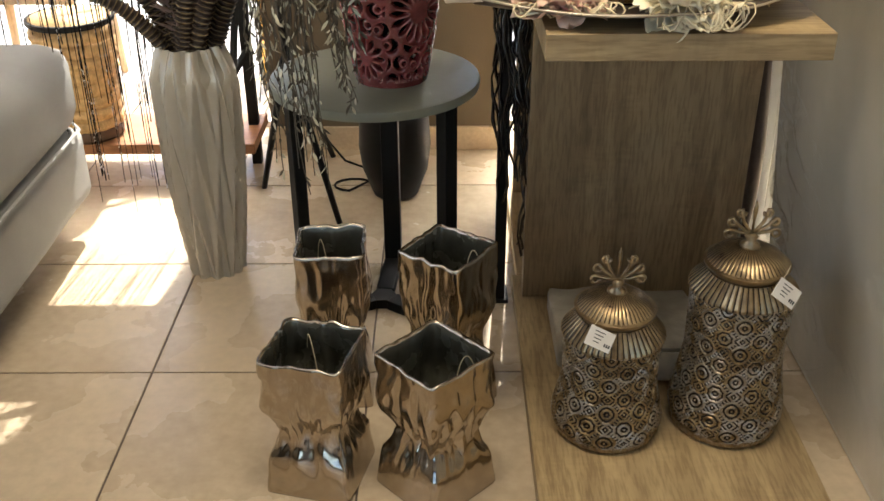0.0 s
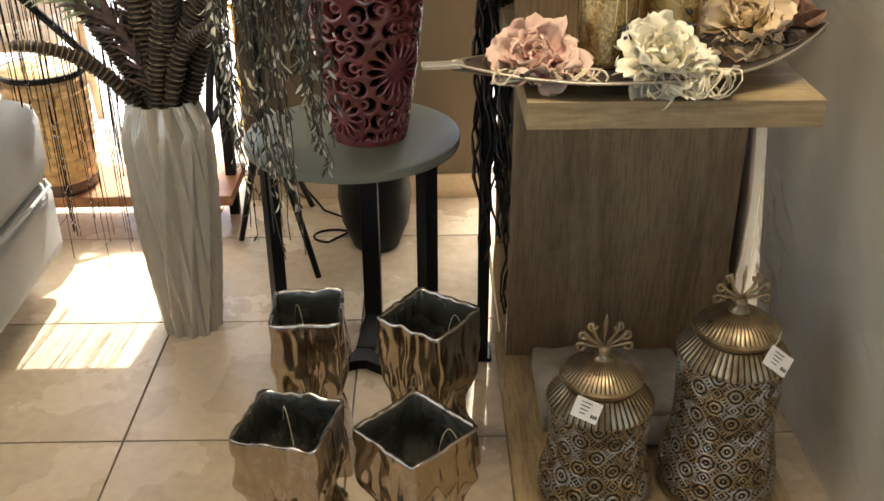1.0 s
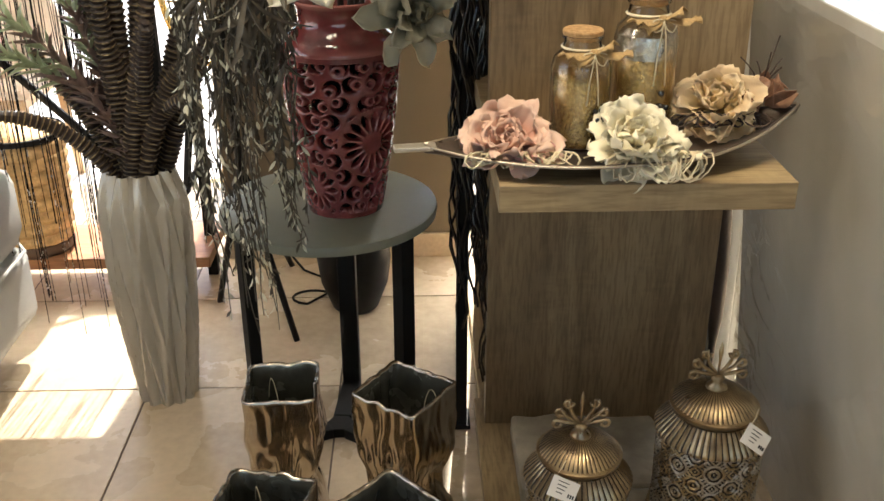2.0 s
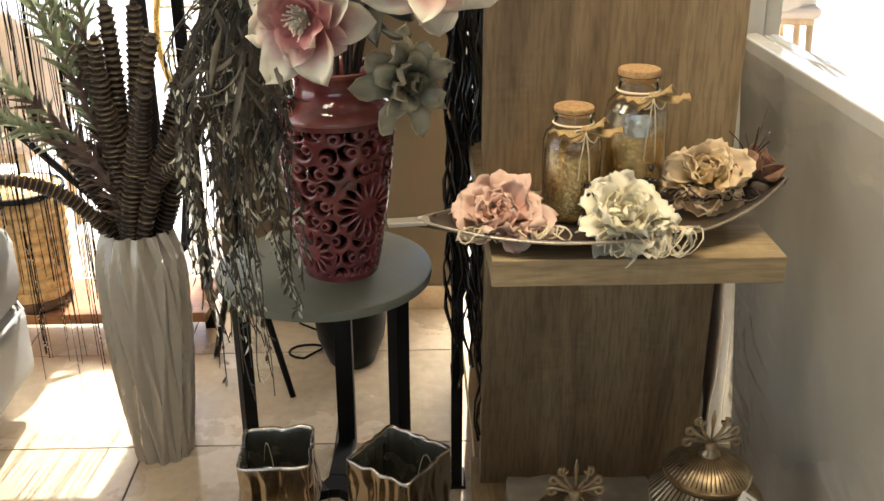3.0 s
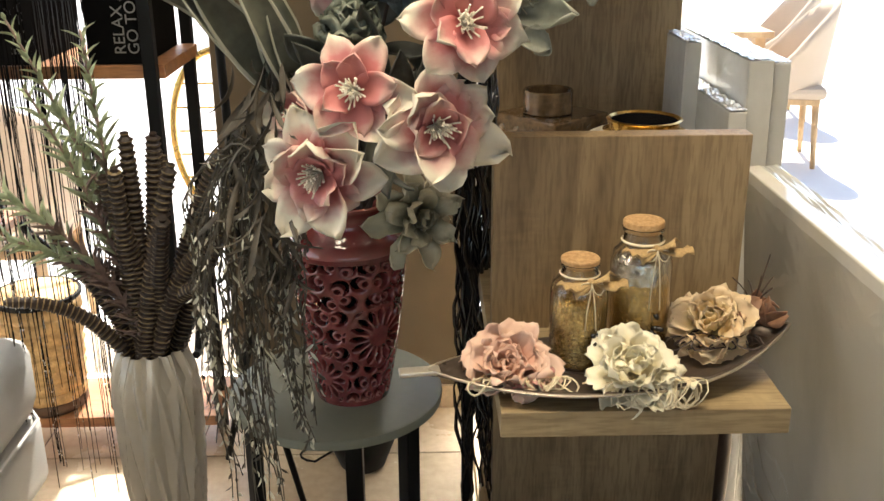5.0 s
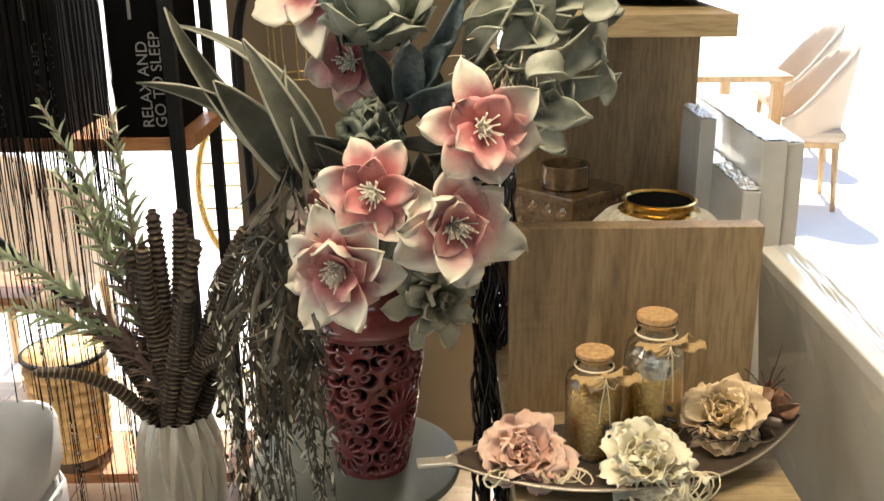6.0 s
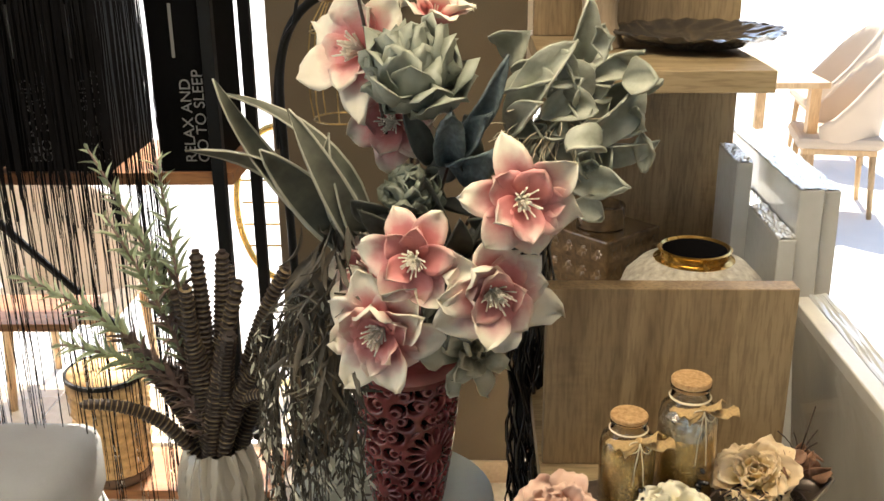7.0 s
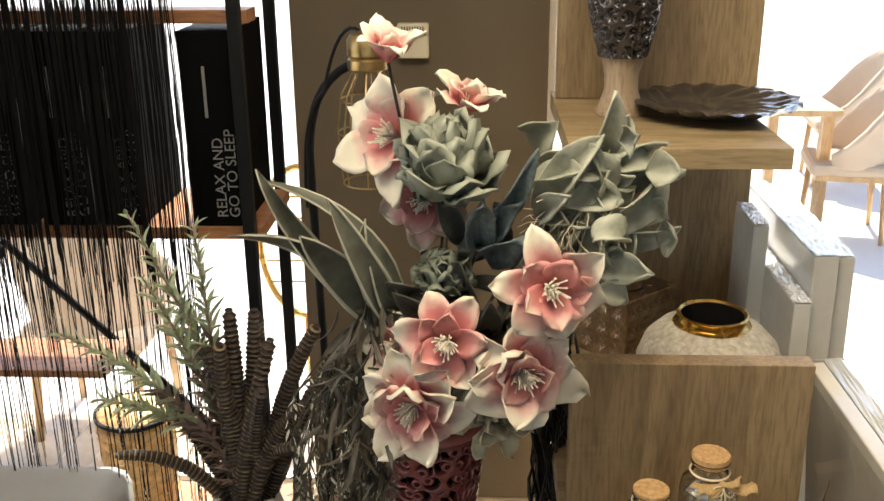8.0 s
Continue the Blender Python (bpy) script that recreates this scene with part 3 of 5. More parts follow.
LILY = [(6, 1.0, 0.64, 70, 22, 0.55), (5, 0.72, 0.54, 46, 36, 0.56)]
FULL = [(6, 1.0, 0.66, 72, 24, 0.56), (6, 0.86, 0.62, 50, 36, 0.56), (5, 0.60, 0.50, 28, 46, 0.57)]
CUP = [(6, 1.0, 0.60, 34, 38, 0.56), (4, 0.75, 0.46, 18, 30, 0.55)]
bouquet = thing("flower_bouquet", 0.055, 2.392, 0.92, "artificial bouquet of pink lilies, succulents and trailing strands", "bouquet")
BQ = Vector((0.055, 2.392, 0.92))
for i, (p, d, s, lay) in enumerate((
        ((0.256, 1.995, 1.312), (0.15, -1, 0.15), 0.099, LILY), ((0.104, 2.0, 1.222), (-0.15, -1, 0.1), 0.093, LILY),
        ((0.215, 2.0, 1.172), (0.25, -1, 0.0), 0.108, FULL), ((0.051, 2.02, 1.099), (-0.30, -1, -0.05), 0.104, FULL),
        ((0.018, 2.2, 1.495), (-0.55, -0.75, 0.25), 0.112, LILY), ((0.012, 2.1, 1.632), (0.1, -0.25, 1), 0.072, CUP),
        ((0.125, 2.23, 1.53), (0.3, -0.2, 1), 0.086, CUP), ((0.06, 2.24, 1.375), (-0.2, -1, 0.2), 0.100, LILY),
        ((0.025, 2.10, 1.165), (-0.7, -0.8, 0.2), 0.085, FULL))):
    bloom(bouquet, Vector(p) - BQ, d, s * 0.96, PINK if s > 0.092 else PINK_SMALL, lay, 60, 40 + i, "pink lily with cream petal tips")
SPIDER = [(7, 1.05, 0.42, 84, 34, 0.66), (7, 0.95, 0.42, 56, 40, 0.66), (6, 0.78, 0.40, 34, 36, 0.68), (5, 0.48, 0.34, 12, 16, 0.70)]
GLOBE = [(7, 1.0, 0.66, 112, -118, 0.66), (7, 1.06, 0.66, 96, -118, 0.68), (7, 1.10, 0.62, 80, -106, 0.70), (7, 1.12, 0.56, 64, -90, 0.70), (6, 1.12, 0.50, 46, -68, 0.70), (5, 1.08, 0.42, 28, -44, 0.70), (4, 1.0, 0.34, 12, -20, 0.68)]
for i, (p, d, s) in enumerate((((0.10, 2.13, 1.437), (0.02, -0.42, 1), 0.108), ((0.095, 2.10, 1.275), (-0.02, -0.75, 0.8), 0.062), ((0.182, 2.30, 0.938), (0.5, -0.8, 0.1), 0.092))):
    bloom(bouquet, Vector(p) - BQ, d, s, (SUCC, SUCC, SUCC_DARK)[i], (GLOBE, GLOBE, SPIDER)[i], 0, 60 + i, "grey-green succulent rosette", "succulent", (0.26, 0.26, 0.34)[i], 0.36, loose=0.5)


def blades(parent, name, material, label, root, tips, width, point=0.45, cup=0.5, spread=0.0, thick=0.003, wave=0.03):
    """Leaves from root to each tip, arching; each its own part."""
    for i, t in enumerate(tips):
        tip = Vector(t[:3]) - BQ
        root_v = (Vector(root) - BQ).lerp(tip, spread * (0.5 + 0.5 * hashed(i, 3))) + Vector((hashed(i, 1) - 0.5, hashed(i, 2) - 0.5, hashed(i, 5) - 0.5)) * 0.12 * spread
        bow = t[3] if len(t) > 3 else 40
        d = tip - root_v
        bm = bmesh.new()
        petal(bm, Matrix(), d.length * (1.04 + abs(bow) / 900), width * (t[4] if len(t) > 4 else 1), -bow * 0.5, bow, cup, point, wave, 12, 4, i, 0, isinstance(material, list))
        ob = part(name, bm, material, parent, label)
        z = d.normalized()
        y = (Vector((0, 1, 0)) - z * z.y).normalized()
        turn = Matrix((y.cross(z), y, z)).transposed().to_4x4()
        ob.matrix_basis = Matrix.Translation(root_v) @ turn @ Matrix.Rotation(radians(t[5] if len(t) > 5 else 0), 4, "Z")
        mod = ob.modifiers.new("thickness", "SOLIDIFY")
        mod.thickness = thick


blades(bouquet, "agave_leaf", [AGAVE, AGAVE_RIM], "grey-green pointed agave leaf with a pale rim", (0.02, 2.13, 1.17),
       ((-0.165, 2.05, 1.465, -55, 0.8, 55), (-0.232, 2.03, 1.35, -80, 0.95, -40), (-0.20, 2.09, 1.43, 85, 0.75, 75), (-0.075, 2.06, 1.42, 35, 0.75, 20), (-0.02, 2.09, 1.38, 45, 0.8, -50), (-0.115, 2.03, 1.36, -40, 1.1, 10)), 0.058, 0.40, 0.45)
sage = random.Random(17)
tips = []
for i in range(44):
    a, q = sage.uniform(-0.35, 1.0), sage.random() ** 0.6
    c = Vector((0.25, 2.17, 1.37)) + Vector((0.225 * q * math.cos(a * 1.3 - 0.1), -0.06 + 0.07 * sage.gauss(0, 0.6), 0.20 * q * math.sin(a * 1.45)))
    tips.append((c.x, c.y, c.z, sage.uniform(-130, 130), sage.uniform(0.75, 1.25), sage.uniform(-60, 60)))
for i in range(16):
    tips.append((sage.uniform(0.27, 0.385), sage.uniform(2.04, 2.10), sage.uniform(1.27, 1.42), sage.uniform(-120, 120), sage.uniform(0.7, 1.1), sage.uniform(-60, 60)))
for q in ((0.345, 2.12, 1.585, 70, 1.1, 30), (0.465, 2.1, 1.45, -90, 0.9, 30), (0.44, 2.08, 1.385, -100, 0.65, -30), (0.355, 2.06, 1.285, -80, 0.65, 20), (0.265, 2.15, 1.53, 20, 1.3, 10)):
    tips.append(q)
blades(bouquet, "sage_leaf", SAGELEAF, "pale sage waxy leaf", (0.25, 2.19, 1.33), tips, 0.046, 0.60, 0.9, 0.85, wave=0.12)
tips = []
for i in range(34):
    tips.append((sage.uniform(-0.01, 0.27), sage.uniform(2.05, 2.2), sage.uniform(1.06, 1.42), sage.uniform(-50, 50), sage.uniform(0.7, 1.1), sage.uniform(-70, 70)))
blades(bouquet, "small_dark_leaf", DARKLEAF, "dull dark leaf between the blooms", (0.11, 2.22, 1.2), tips, 0.045, 0.55, 0.6, 0.75)
blades(bouquet, "blue_leaf", BLUELEAF, "blue-grey velvety leaf", (0.15, 2.13, 1.33), ((0.235, 2.06, 1.50, 20, 0.8, 10), (0.20, 2.05, 1.42, -20, 1, -30), (0.225, 2.06, 1.36, 30, 1.2, 20), (0.16, 2.05, 1.43, 30, 1.1, 0)), 0.042, 0.55, 0.8, wave=0.28)
blades(bouquet, "dark_leaf", DARKLEAF, "dull dark green leaf", (0.13, 2.2, 1.15),
       ((0.02, 2.05, 1.28, 30, 1, 0), (0.16, 2.04, 1.27, 40, 1, 30), (0.20, 2.08, 1.26, 30, 1, 80), (0.19, 2.06, 1.07, 60, 1, 100), (0.15, 2.06, 1.05, 40, 1, 10), (0.0, 2.1, 1.22, 40, 1, 60), (0.12, 2.05, 1.33, 20, 1, 0), (0.24, 2.1, 1.24, 40, 1, 30), (0.07, 2.08, 1.30, 30, 0.9, 15)), 0.055, 0.5)
rnd = random.Random(5)
for tip in ((0.256, 2.0, 1.31), (0.104, 2.02, 1.22), (0.215, 2.02, 1.17), (0.055, 2.04, 1.1), (0.018, 2.2, 1.49), (0.012, 2.1, 1.635), (0.125, 2.23, 1.53), (0.1, 2.13, 1.45), (0.098, 2.13, 1.28), (0.02, 2.13, 1.17), (0.26, 2.2, 1.33), (0.15, 2.13, 1.33), (0.18, 2.31, 0.935), (0.06, 2.24, 1.37), (-0.05, 2.15, 1.2)):
    a = Vector((rnd.uniform(-0.04, 0.04), rnd.uniform(-0.04, 0.04), -0.25))
    bm = bmesh.new()
    tube(bm, bend(a, Vector((a.x, a.y, 0.15)), Vector(tip) - BQ, 12), 0.004, 6, 0.7)
    part("stem", bm, TWIG, bouquet, "dark brown stem", True)
bm = bmesh.new()
for i in range(60):
    c = Vector((0.31, 2.12, 1.40)) - BQ
    p = [c]
    d = Vector((rnd.uniform(-1, 1), rnd.uniform(-1, 0.4), rnd.uniform(-1, 0.3))).normalized()
    for k in range(6):
        d = (d + Vector((rnd.uniform(-1, 1), rnd.uniform(-1, 1), rnd.uniform(-1, 0.6))) * 0.55).normalized()
        p.append(p[-1] + d * 0.018)
    tube(bm, p, 0.0009, 3)
tagged(part("dry_moss", bm, TWINE, bouquet, "tangled pale dry moss"), kind="stuff")


def trailing():
    r = random.Random(11)
    strands, buds, ribbons = bmesh.new(), bmesh.new(), bmesh.new()
    clumps = [(-0.205, 0.62, 2.14), (-0.175, 0.50, 2.10), (-0.15, 0.56, 2.16), (-0.125, 0.46, 2.10), (-0.10, 0.50, 2.13), (-0.075, 0.49, 2.09), (-0.05, 0.56, 2.12), (-0.02, 0.60, 2.10), (0.01, 0.66, 2.12)]
    for i in range(60):
        x, low, y = clumps[i % 9]
        x *= 0.86
        top = Vector((-0.045 + r.gauss(0, 0.03), 2.12 + r.gauss(0, 0.03), 1.125 + r.gauss(0, 0.02)))
        low += r.uniform(-0.05, 0.10) if r.random() < 0.7 else r.uniform(0.1, 0.4)
        end = Vector((x + r.gauss(0.012, 0.013), y + r.gauss(0, 0.02), low))
        over = Vector((x * 0.9 - 0.01 + r.gauss(0, 0.008), y + r.gauss(0, 0.012), 1.03 + r.uniform(-0.10, 0.05)))
        p = bend(top, (top + over) / 2 + Vector((0, 0, 0.06)), over, 5)[:-1] + bend(over, over - Vector((0.012, 0, 0.2)), end, 18)
        ph, am = r.uniform(0, 6), r.uniform(0.002, 0.006)
        p = [q + Vector((am * math.sin(k * 0.8 + ph), am * math.cos(k * 0.7 + ph), 0)) for k, q in enumerate(p)]
        tube(strands, [q - BQ for q in p], 0.0018, 4, 0.55)
        for k in range(3, len(p) - 1):
            for _ in range(r.choice((0, 1, 2, 2))):
                c = p[k].lerp(p[k + 1], r.random()) - BQ
                d = Vector((r.gauss(0, 0.45), r.gauss(0, 0.45), -1))
                petal(buds, facing(c, d, r.uniform(0, 360)), r.uniform(0.012, 0.026), r.uniform(0.0035, 0.0062), r.uniform(0, 30), r.uniform(-30, 20), 0.6, 0.5, 0, 3, 2, k, 1 if r.random() < 0.42 else 0)
    for i in range(115):
        a = Vector((-0.035 + r.gauss(0, 0.024), 2.09 + r.gauss(0, 0.025), 1.25 - 0.36 * r.random() ** 1.4))
        a.x -= 0.10 * max(0, 1.12 - a.z)
        m = facing(a - BQ, (r.uniform(-0.55, 0.5), r.uniform(-0.6, 0.3), r.uniform(-1.4, -0.3)), r.uniform(0, 360))
        petal(ribbons, m, r.uniform(0.05, 0.11), r.uniform(0.006, 0.012), r.uniform(-20, 20), r.uniform(-90, 90), 0.7, 0.5, 0.15, 8, 2, i)
    tagged(part("trailing_greenery", strands, STRAND, bouquet, "long trailing grey-green strands"), kind="stuff")
    tagged(part("bud_scatter", buds, [STRAND, BUD], bouquet, "small narrow leaves and pale buds along the strands"), kind="stuff")
    tagged(part("dry_foliage", ribbons, RIBBONLEAF, bouquet, "mauve-grey dry ribbon leaves"), kind="stuff")


trailing()


# ---- ivory floor vase and its stems ----
def white_vase():
    v = thing("floor_vase", -0.395, 2.575, 0, "tall ivory ceramic floor vase with diagonal facets", "vase")
    prof = []
    for i in range(57):
        t = i / 56
        z = 0.56 * t
        r = 0.064 + 0.030 * math.sin(min(1, t / 0.78) * math.pi / 2) if t < 0.78 else 0.094 - 0.026 * ((t - 0.78) / 0.22) ** 2.2
        prof.append((r, z))

    def facet(r, a, z):
        n = 13
        u = a * n / (2 * math.pi)
        f = lambda q: abs((q % 1) - 0.5) * 2
        k = max(f(u + z * 3.2), f(u * 1.0 - z * 2.1 + 0.3 * math.sin(a * 2)))
        return r - 0.007 + 0.019 * (k - 0.4)

    bm = turned(prof, 156, facet, (True, False))
    b = part("body", bm, CERAMIC, v, smooth=38)
    part("inner_wall", turned([(0.075, 0.40), (0.085, 0.50), (0.062, 0.557), (0.0665, 0.560)], 48, cap=(True, False)), CERAMIC, v, smooth=True)


white_vase()
plant = thing("succulent_arrangement", -0.395, 2.575, 0.55, "banded brown succulent stems with green spiky branches", "plant")
PB = Vector((-0.395, 2.575, 0.55))


def finger(tip, r=0.0175, bow=(0, 0, 0), seed=0):
    rnd2 = random.Random(seed)
    a = Vector((rnd2.uniform(-0.03, 0.03), rnd2.uniform(-0.03, 0.03), -0.12))
    c = Vector(tip) - PB
    n = int((c - a).length / 0.0029)
    pull = Vector((rnd2.uniform(-0.035, 0.035), rnd2.uniform(-0.03, 0.02), rnd2.uniform(-0.02, 0.10)))
    pts = bend(a, Vector((a.x * 1.3, a.y, 0.08)) + Vector(bow) + pull, c, n)
    sway, turn = rnd2.uniform(0.003, 0.008), rnd2.uniform(0, 6)
    pts = [q + Vector((sway * math.sin(5.5 * k / n + turn) * (k / n), sway * math.cos(4.5 * k / n + turn) * (k / n), 0)) for k, q in enumerate(pts)]
    rad = []
    for i in range(n + 1):
        t = i / n
        body = r * (0.70 + 0.30 * min(1, t / 0.45)) * (1.0 - 0.35 * t ** 3) * (1 if i < n - 2 else 0.6)
        rad.append(body * (1.13 if i % 4 == 0 else 1.07 if i % 4 == 3 else 0.88 if i % 4 == 1 else 0.98) * rnd2.uniform(0.95, 1.05))
    bm = bmesh.new()
    rings = tube(bm, pts, rad, 12)
    for i, ring in enumerate(rings):
        if i % 4 == 0:
            for k, w in enumerate(ring):
                w.co += (w.co - pts[i]) * (0.10 if k % 2 else -0.06)
    bm.faces.ensure_lookup_table()
    for i, f in enumerate(bm.faces[: n * 12]):
        f.smooth = False
        f.material_index = 1 if (i // 12) % 4 == 3 else 0
    part("banded_stem", bm, [FINGER, FINGER_RIM], plant, "dark brown banded succulent stem")


for i, (tip, bow) in enumerate((((-0.425, 2.50, 0.965), (-0.02, 0, 0)), ((-0.385, 2.53, 1.043), (0, 0, 0)), ((-0.331, 2.54, 1.04), (0, 0, 0)), ((-0.395, 2.48, 0.985), (0, 0, 0)), ((-0.289, 2.51, 0.985), (0.01, 0, 0)),
                                ((-0.193, 2.53, 1.007), (0.02, 0, 0.02)), ((-0.164, 2.54, 0.955), (0.05, 0, 0.02)), ((-0.219, 2.51, 0.824), (0.06, 0, 0.08)), ((-0.248, 2.48, 0.738), (0.05, 0, 0.05)),
                                ((-0.655, 2.50, 0.70), (-0.06, -0.02, 0.08)), ((-0.35, 2.64, 0.98), (0, 0, 0)), ((-0.31, 2.45, 0.89), (0.01, 0, 0)), ((-0.60, 2.62, 0.80), (-0.05, 0, 0.05)))):
    finger(tip, 0.016 if i in (9, 12) else 0.0195, bow, i)


def spiky(tip, seed, bow=(0, 0, 0)):
    r = random.Random(seed)
    a = Vector((r.uniform(-0.03, 0.02), r.uniform(-0.03, 0.03), -0.1))
    c = Vector(tip) - PB
    pts = bend(a, Vector((a.x * 1.5, a.y, 0.15)) + Vector(bow), c, 40)
    bm = bmesh.new()
    tube(bm, pts, 0.006, 6, 0.4)
    branch = part("spiky_branch", bm, SPIKE_M, plant, "mauve-brown branch set with green spikes", True)
    bm = bmesh.new()
    n = 92
    for i in range(n):
        t = 0.16 + 0.84 * i / n
        q = pts[min(39, int(t * 40))].lerp(pts[min(40, int(t * 40) + 1)], t * 40 % 1)
        d = (pts[min(40, int(t * 40) + 1)] - pts[max(0, int(t * 40) - 1)]).normalized()
        m = facing(q, d, i * 137.5)
        k = 1.0 - 0.45 * max(0, t - 0.75) / 0.25
        petal(bm, m, r.uniform(0.05, 0.08) * k, 0.0145 * k, r.uniform(28, 52), r.uniform(0, 25), 0.8, 0.25, 0, 3, 2, i, 0 if t > 0.60 + r.uniform(-0.12, 0.12) else 1)
    tagged(part("spike_foliage", bm, [SPIKE_G, SPIKE_M], branch, "green spiky leaves, mauve-brown towards the base"), kind="stuff")


for i, (tip, bow) in enumerate((((-0.572, 2.5, 1.27), (0, 0, 0.05)), ((-0.435, 2.5, 1.245), (0, -0.02, 0.05)), ((-0.745, 2.49, 1.0), (-0.03, 0, 0.1)), ((-0.67, 2.46, 0.86), (-0.03, 0, 0.05)), ((-0.53, 2.44, 1.15), (-0.02, -0.02, 0.05)), ((-0.49, 2.55, 1.05), (0, 0, 0)))):
    spiky(tip, 20 + i, bow)


# ---- square silver vases ----
def square_vase(x, y, rz, h, s, seed):
    v = thing("square_vase", x, y, 0, "champagne-silver crumpled square vase with a pinched waist", "vase", rz, "square silver vases on the floor")
    rows, seg = 60, 128
    bm = bmesh.new()

    def wall(t, a, inset):
        q = a + 0.0
        waist = 1.0 - 0.24 * math.exp(-((t - 0.43) / 0.13) ** 2) + 0.05 * math.exp(-((t - 0.72) / 0.12) ** 2) + 0.06 * math.exp(-(t / 0.12) ** 2)
        e = 16 if t < 0.3 or t > 0.88 else 9
        c, sn = abs(math.cos(q)), abs(math.sin(q))
        r = (c ** e + sn ** e) ** (-1 / e)
        fold = math.exp(-((t - 0.52) / 0.22) ** 2) + 0.22 * math.exp(-((t - 0.9) / 0.12) ** 2)
        ca, sa = math.cos(a), math.sin(a)
        wr = 0.15 * noise.noise(Vector((ca * 3.0 + seed * 7, sa * 3.0, t * 5.0))) + 0.11 * noise.noise(Vector((ca * 5.5 + seed * 3, sa * 5.5, t * 8.0)))
        wr -= 0.13 * abs(noise.noise(Vector((ca * 5.0, sa * 5.0 + seed, t * 4.0 + 3))))
        rim = 0.03 * noise.noise(Vector((math.cos(a) * 5 + seed, math.sin(a) * 5, 9))) if t > 0.9 else 0
        return s * (r * waist * (1 + wr * fold * 1.15) + rim) - inset

    def ring(t, inset, z):
        out = []
        for j in range(seg):
            a = 2 * math.pi * j / seg
            r = wall(t, a, inset)
            out.append(bm.verts.new((r * math.cos(a), r * math.sin(a), z + (0.006 * noise.noise(Vector((math.cos(a) * 3, math.sin(a) * 3, seed + 4))) if t > 0.97 else 0))))
        return out

    rings = [ring(i / rows, 0.0, h * i / rows) for i in range(rows + 1)]
    rings.append(ring(1.0, 0.0045, h + 0.001))
    for i in range(rows, 4, -4):
        rings.append(ring(i / rows, 0.008, h * i / rows - 0.003))
    for k, (lo, hi) in enumerate(zip(rings, rings[1:])):
        for j in range(seg):
            f = bm.faces.new((lo[j], lo[(j + 1) % seg], hi[(j + 1) % seg], hi[j]))
            f.smooth = True
            f.material_index = 1 if k > rows + 1 else 0
    bm.faces.new(rings[0][::-1])
    f = bm.faces.new(rings[-1])
    f.material_index = 1
    part("body", bm, [SILVER, INNER], v, "crumpled metallic glaze body")
    bm = bmesh.new()
    k = -1 if seed % 2 else 1
    tube(bm, bend((k * s * 0.5, s * 0.86, h * 0.8), (k * s * 0.35, s * 0.6, h * 1.12), (k * s * 0.15, s * 0.5, h * 0.72), 10) + bend((k * s * 0.13, s * 0.48, h * 0.70), (k * s * 0.5, s * 0.3, h * 0.6), (k * s * 0.05, s * 0.2, h * 0.5), 8), 0.0008, 4)
    part("tag_string", bm, TWINE, v, "thin pale string")


INNER = mat("dark_grey_inner_glaze", (0.10, 0.10, 0.08), 0.25, 0.4, vary=0.3, scale=20)
for x, y, rz, h, s, seed in ((-0.062, 1.842, -14, 0.272, 0.073, 1), (0.142, 1.815, -46, 0.272, 0.073, 2), (-0.052, 2.085, 2, 0.335, 0.064, 3), (0.165, 2.045, -36, 0.345, 0.068, 4)):
    square_vase(x, y, rz, h, s, seed)


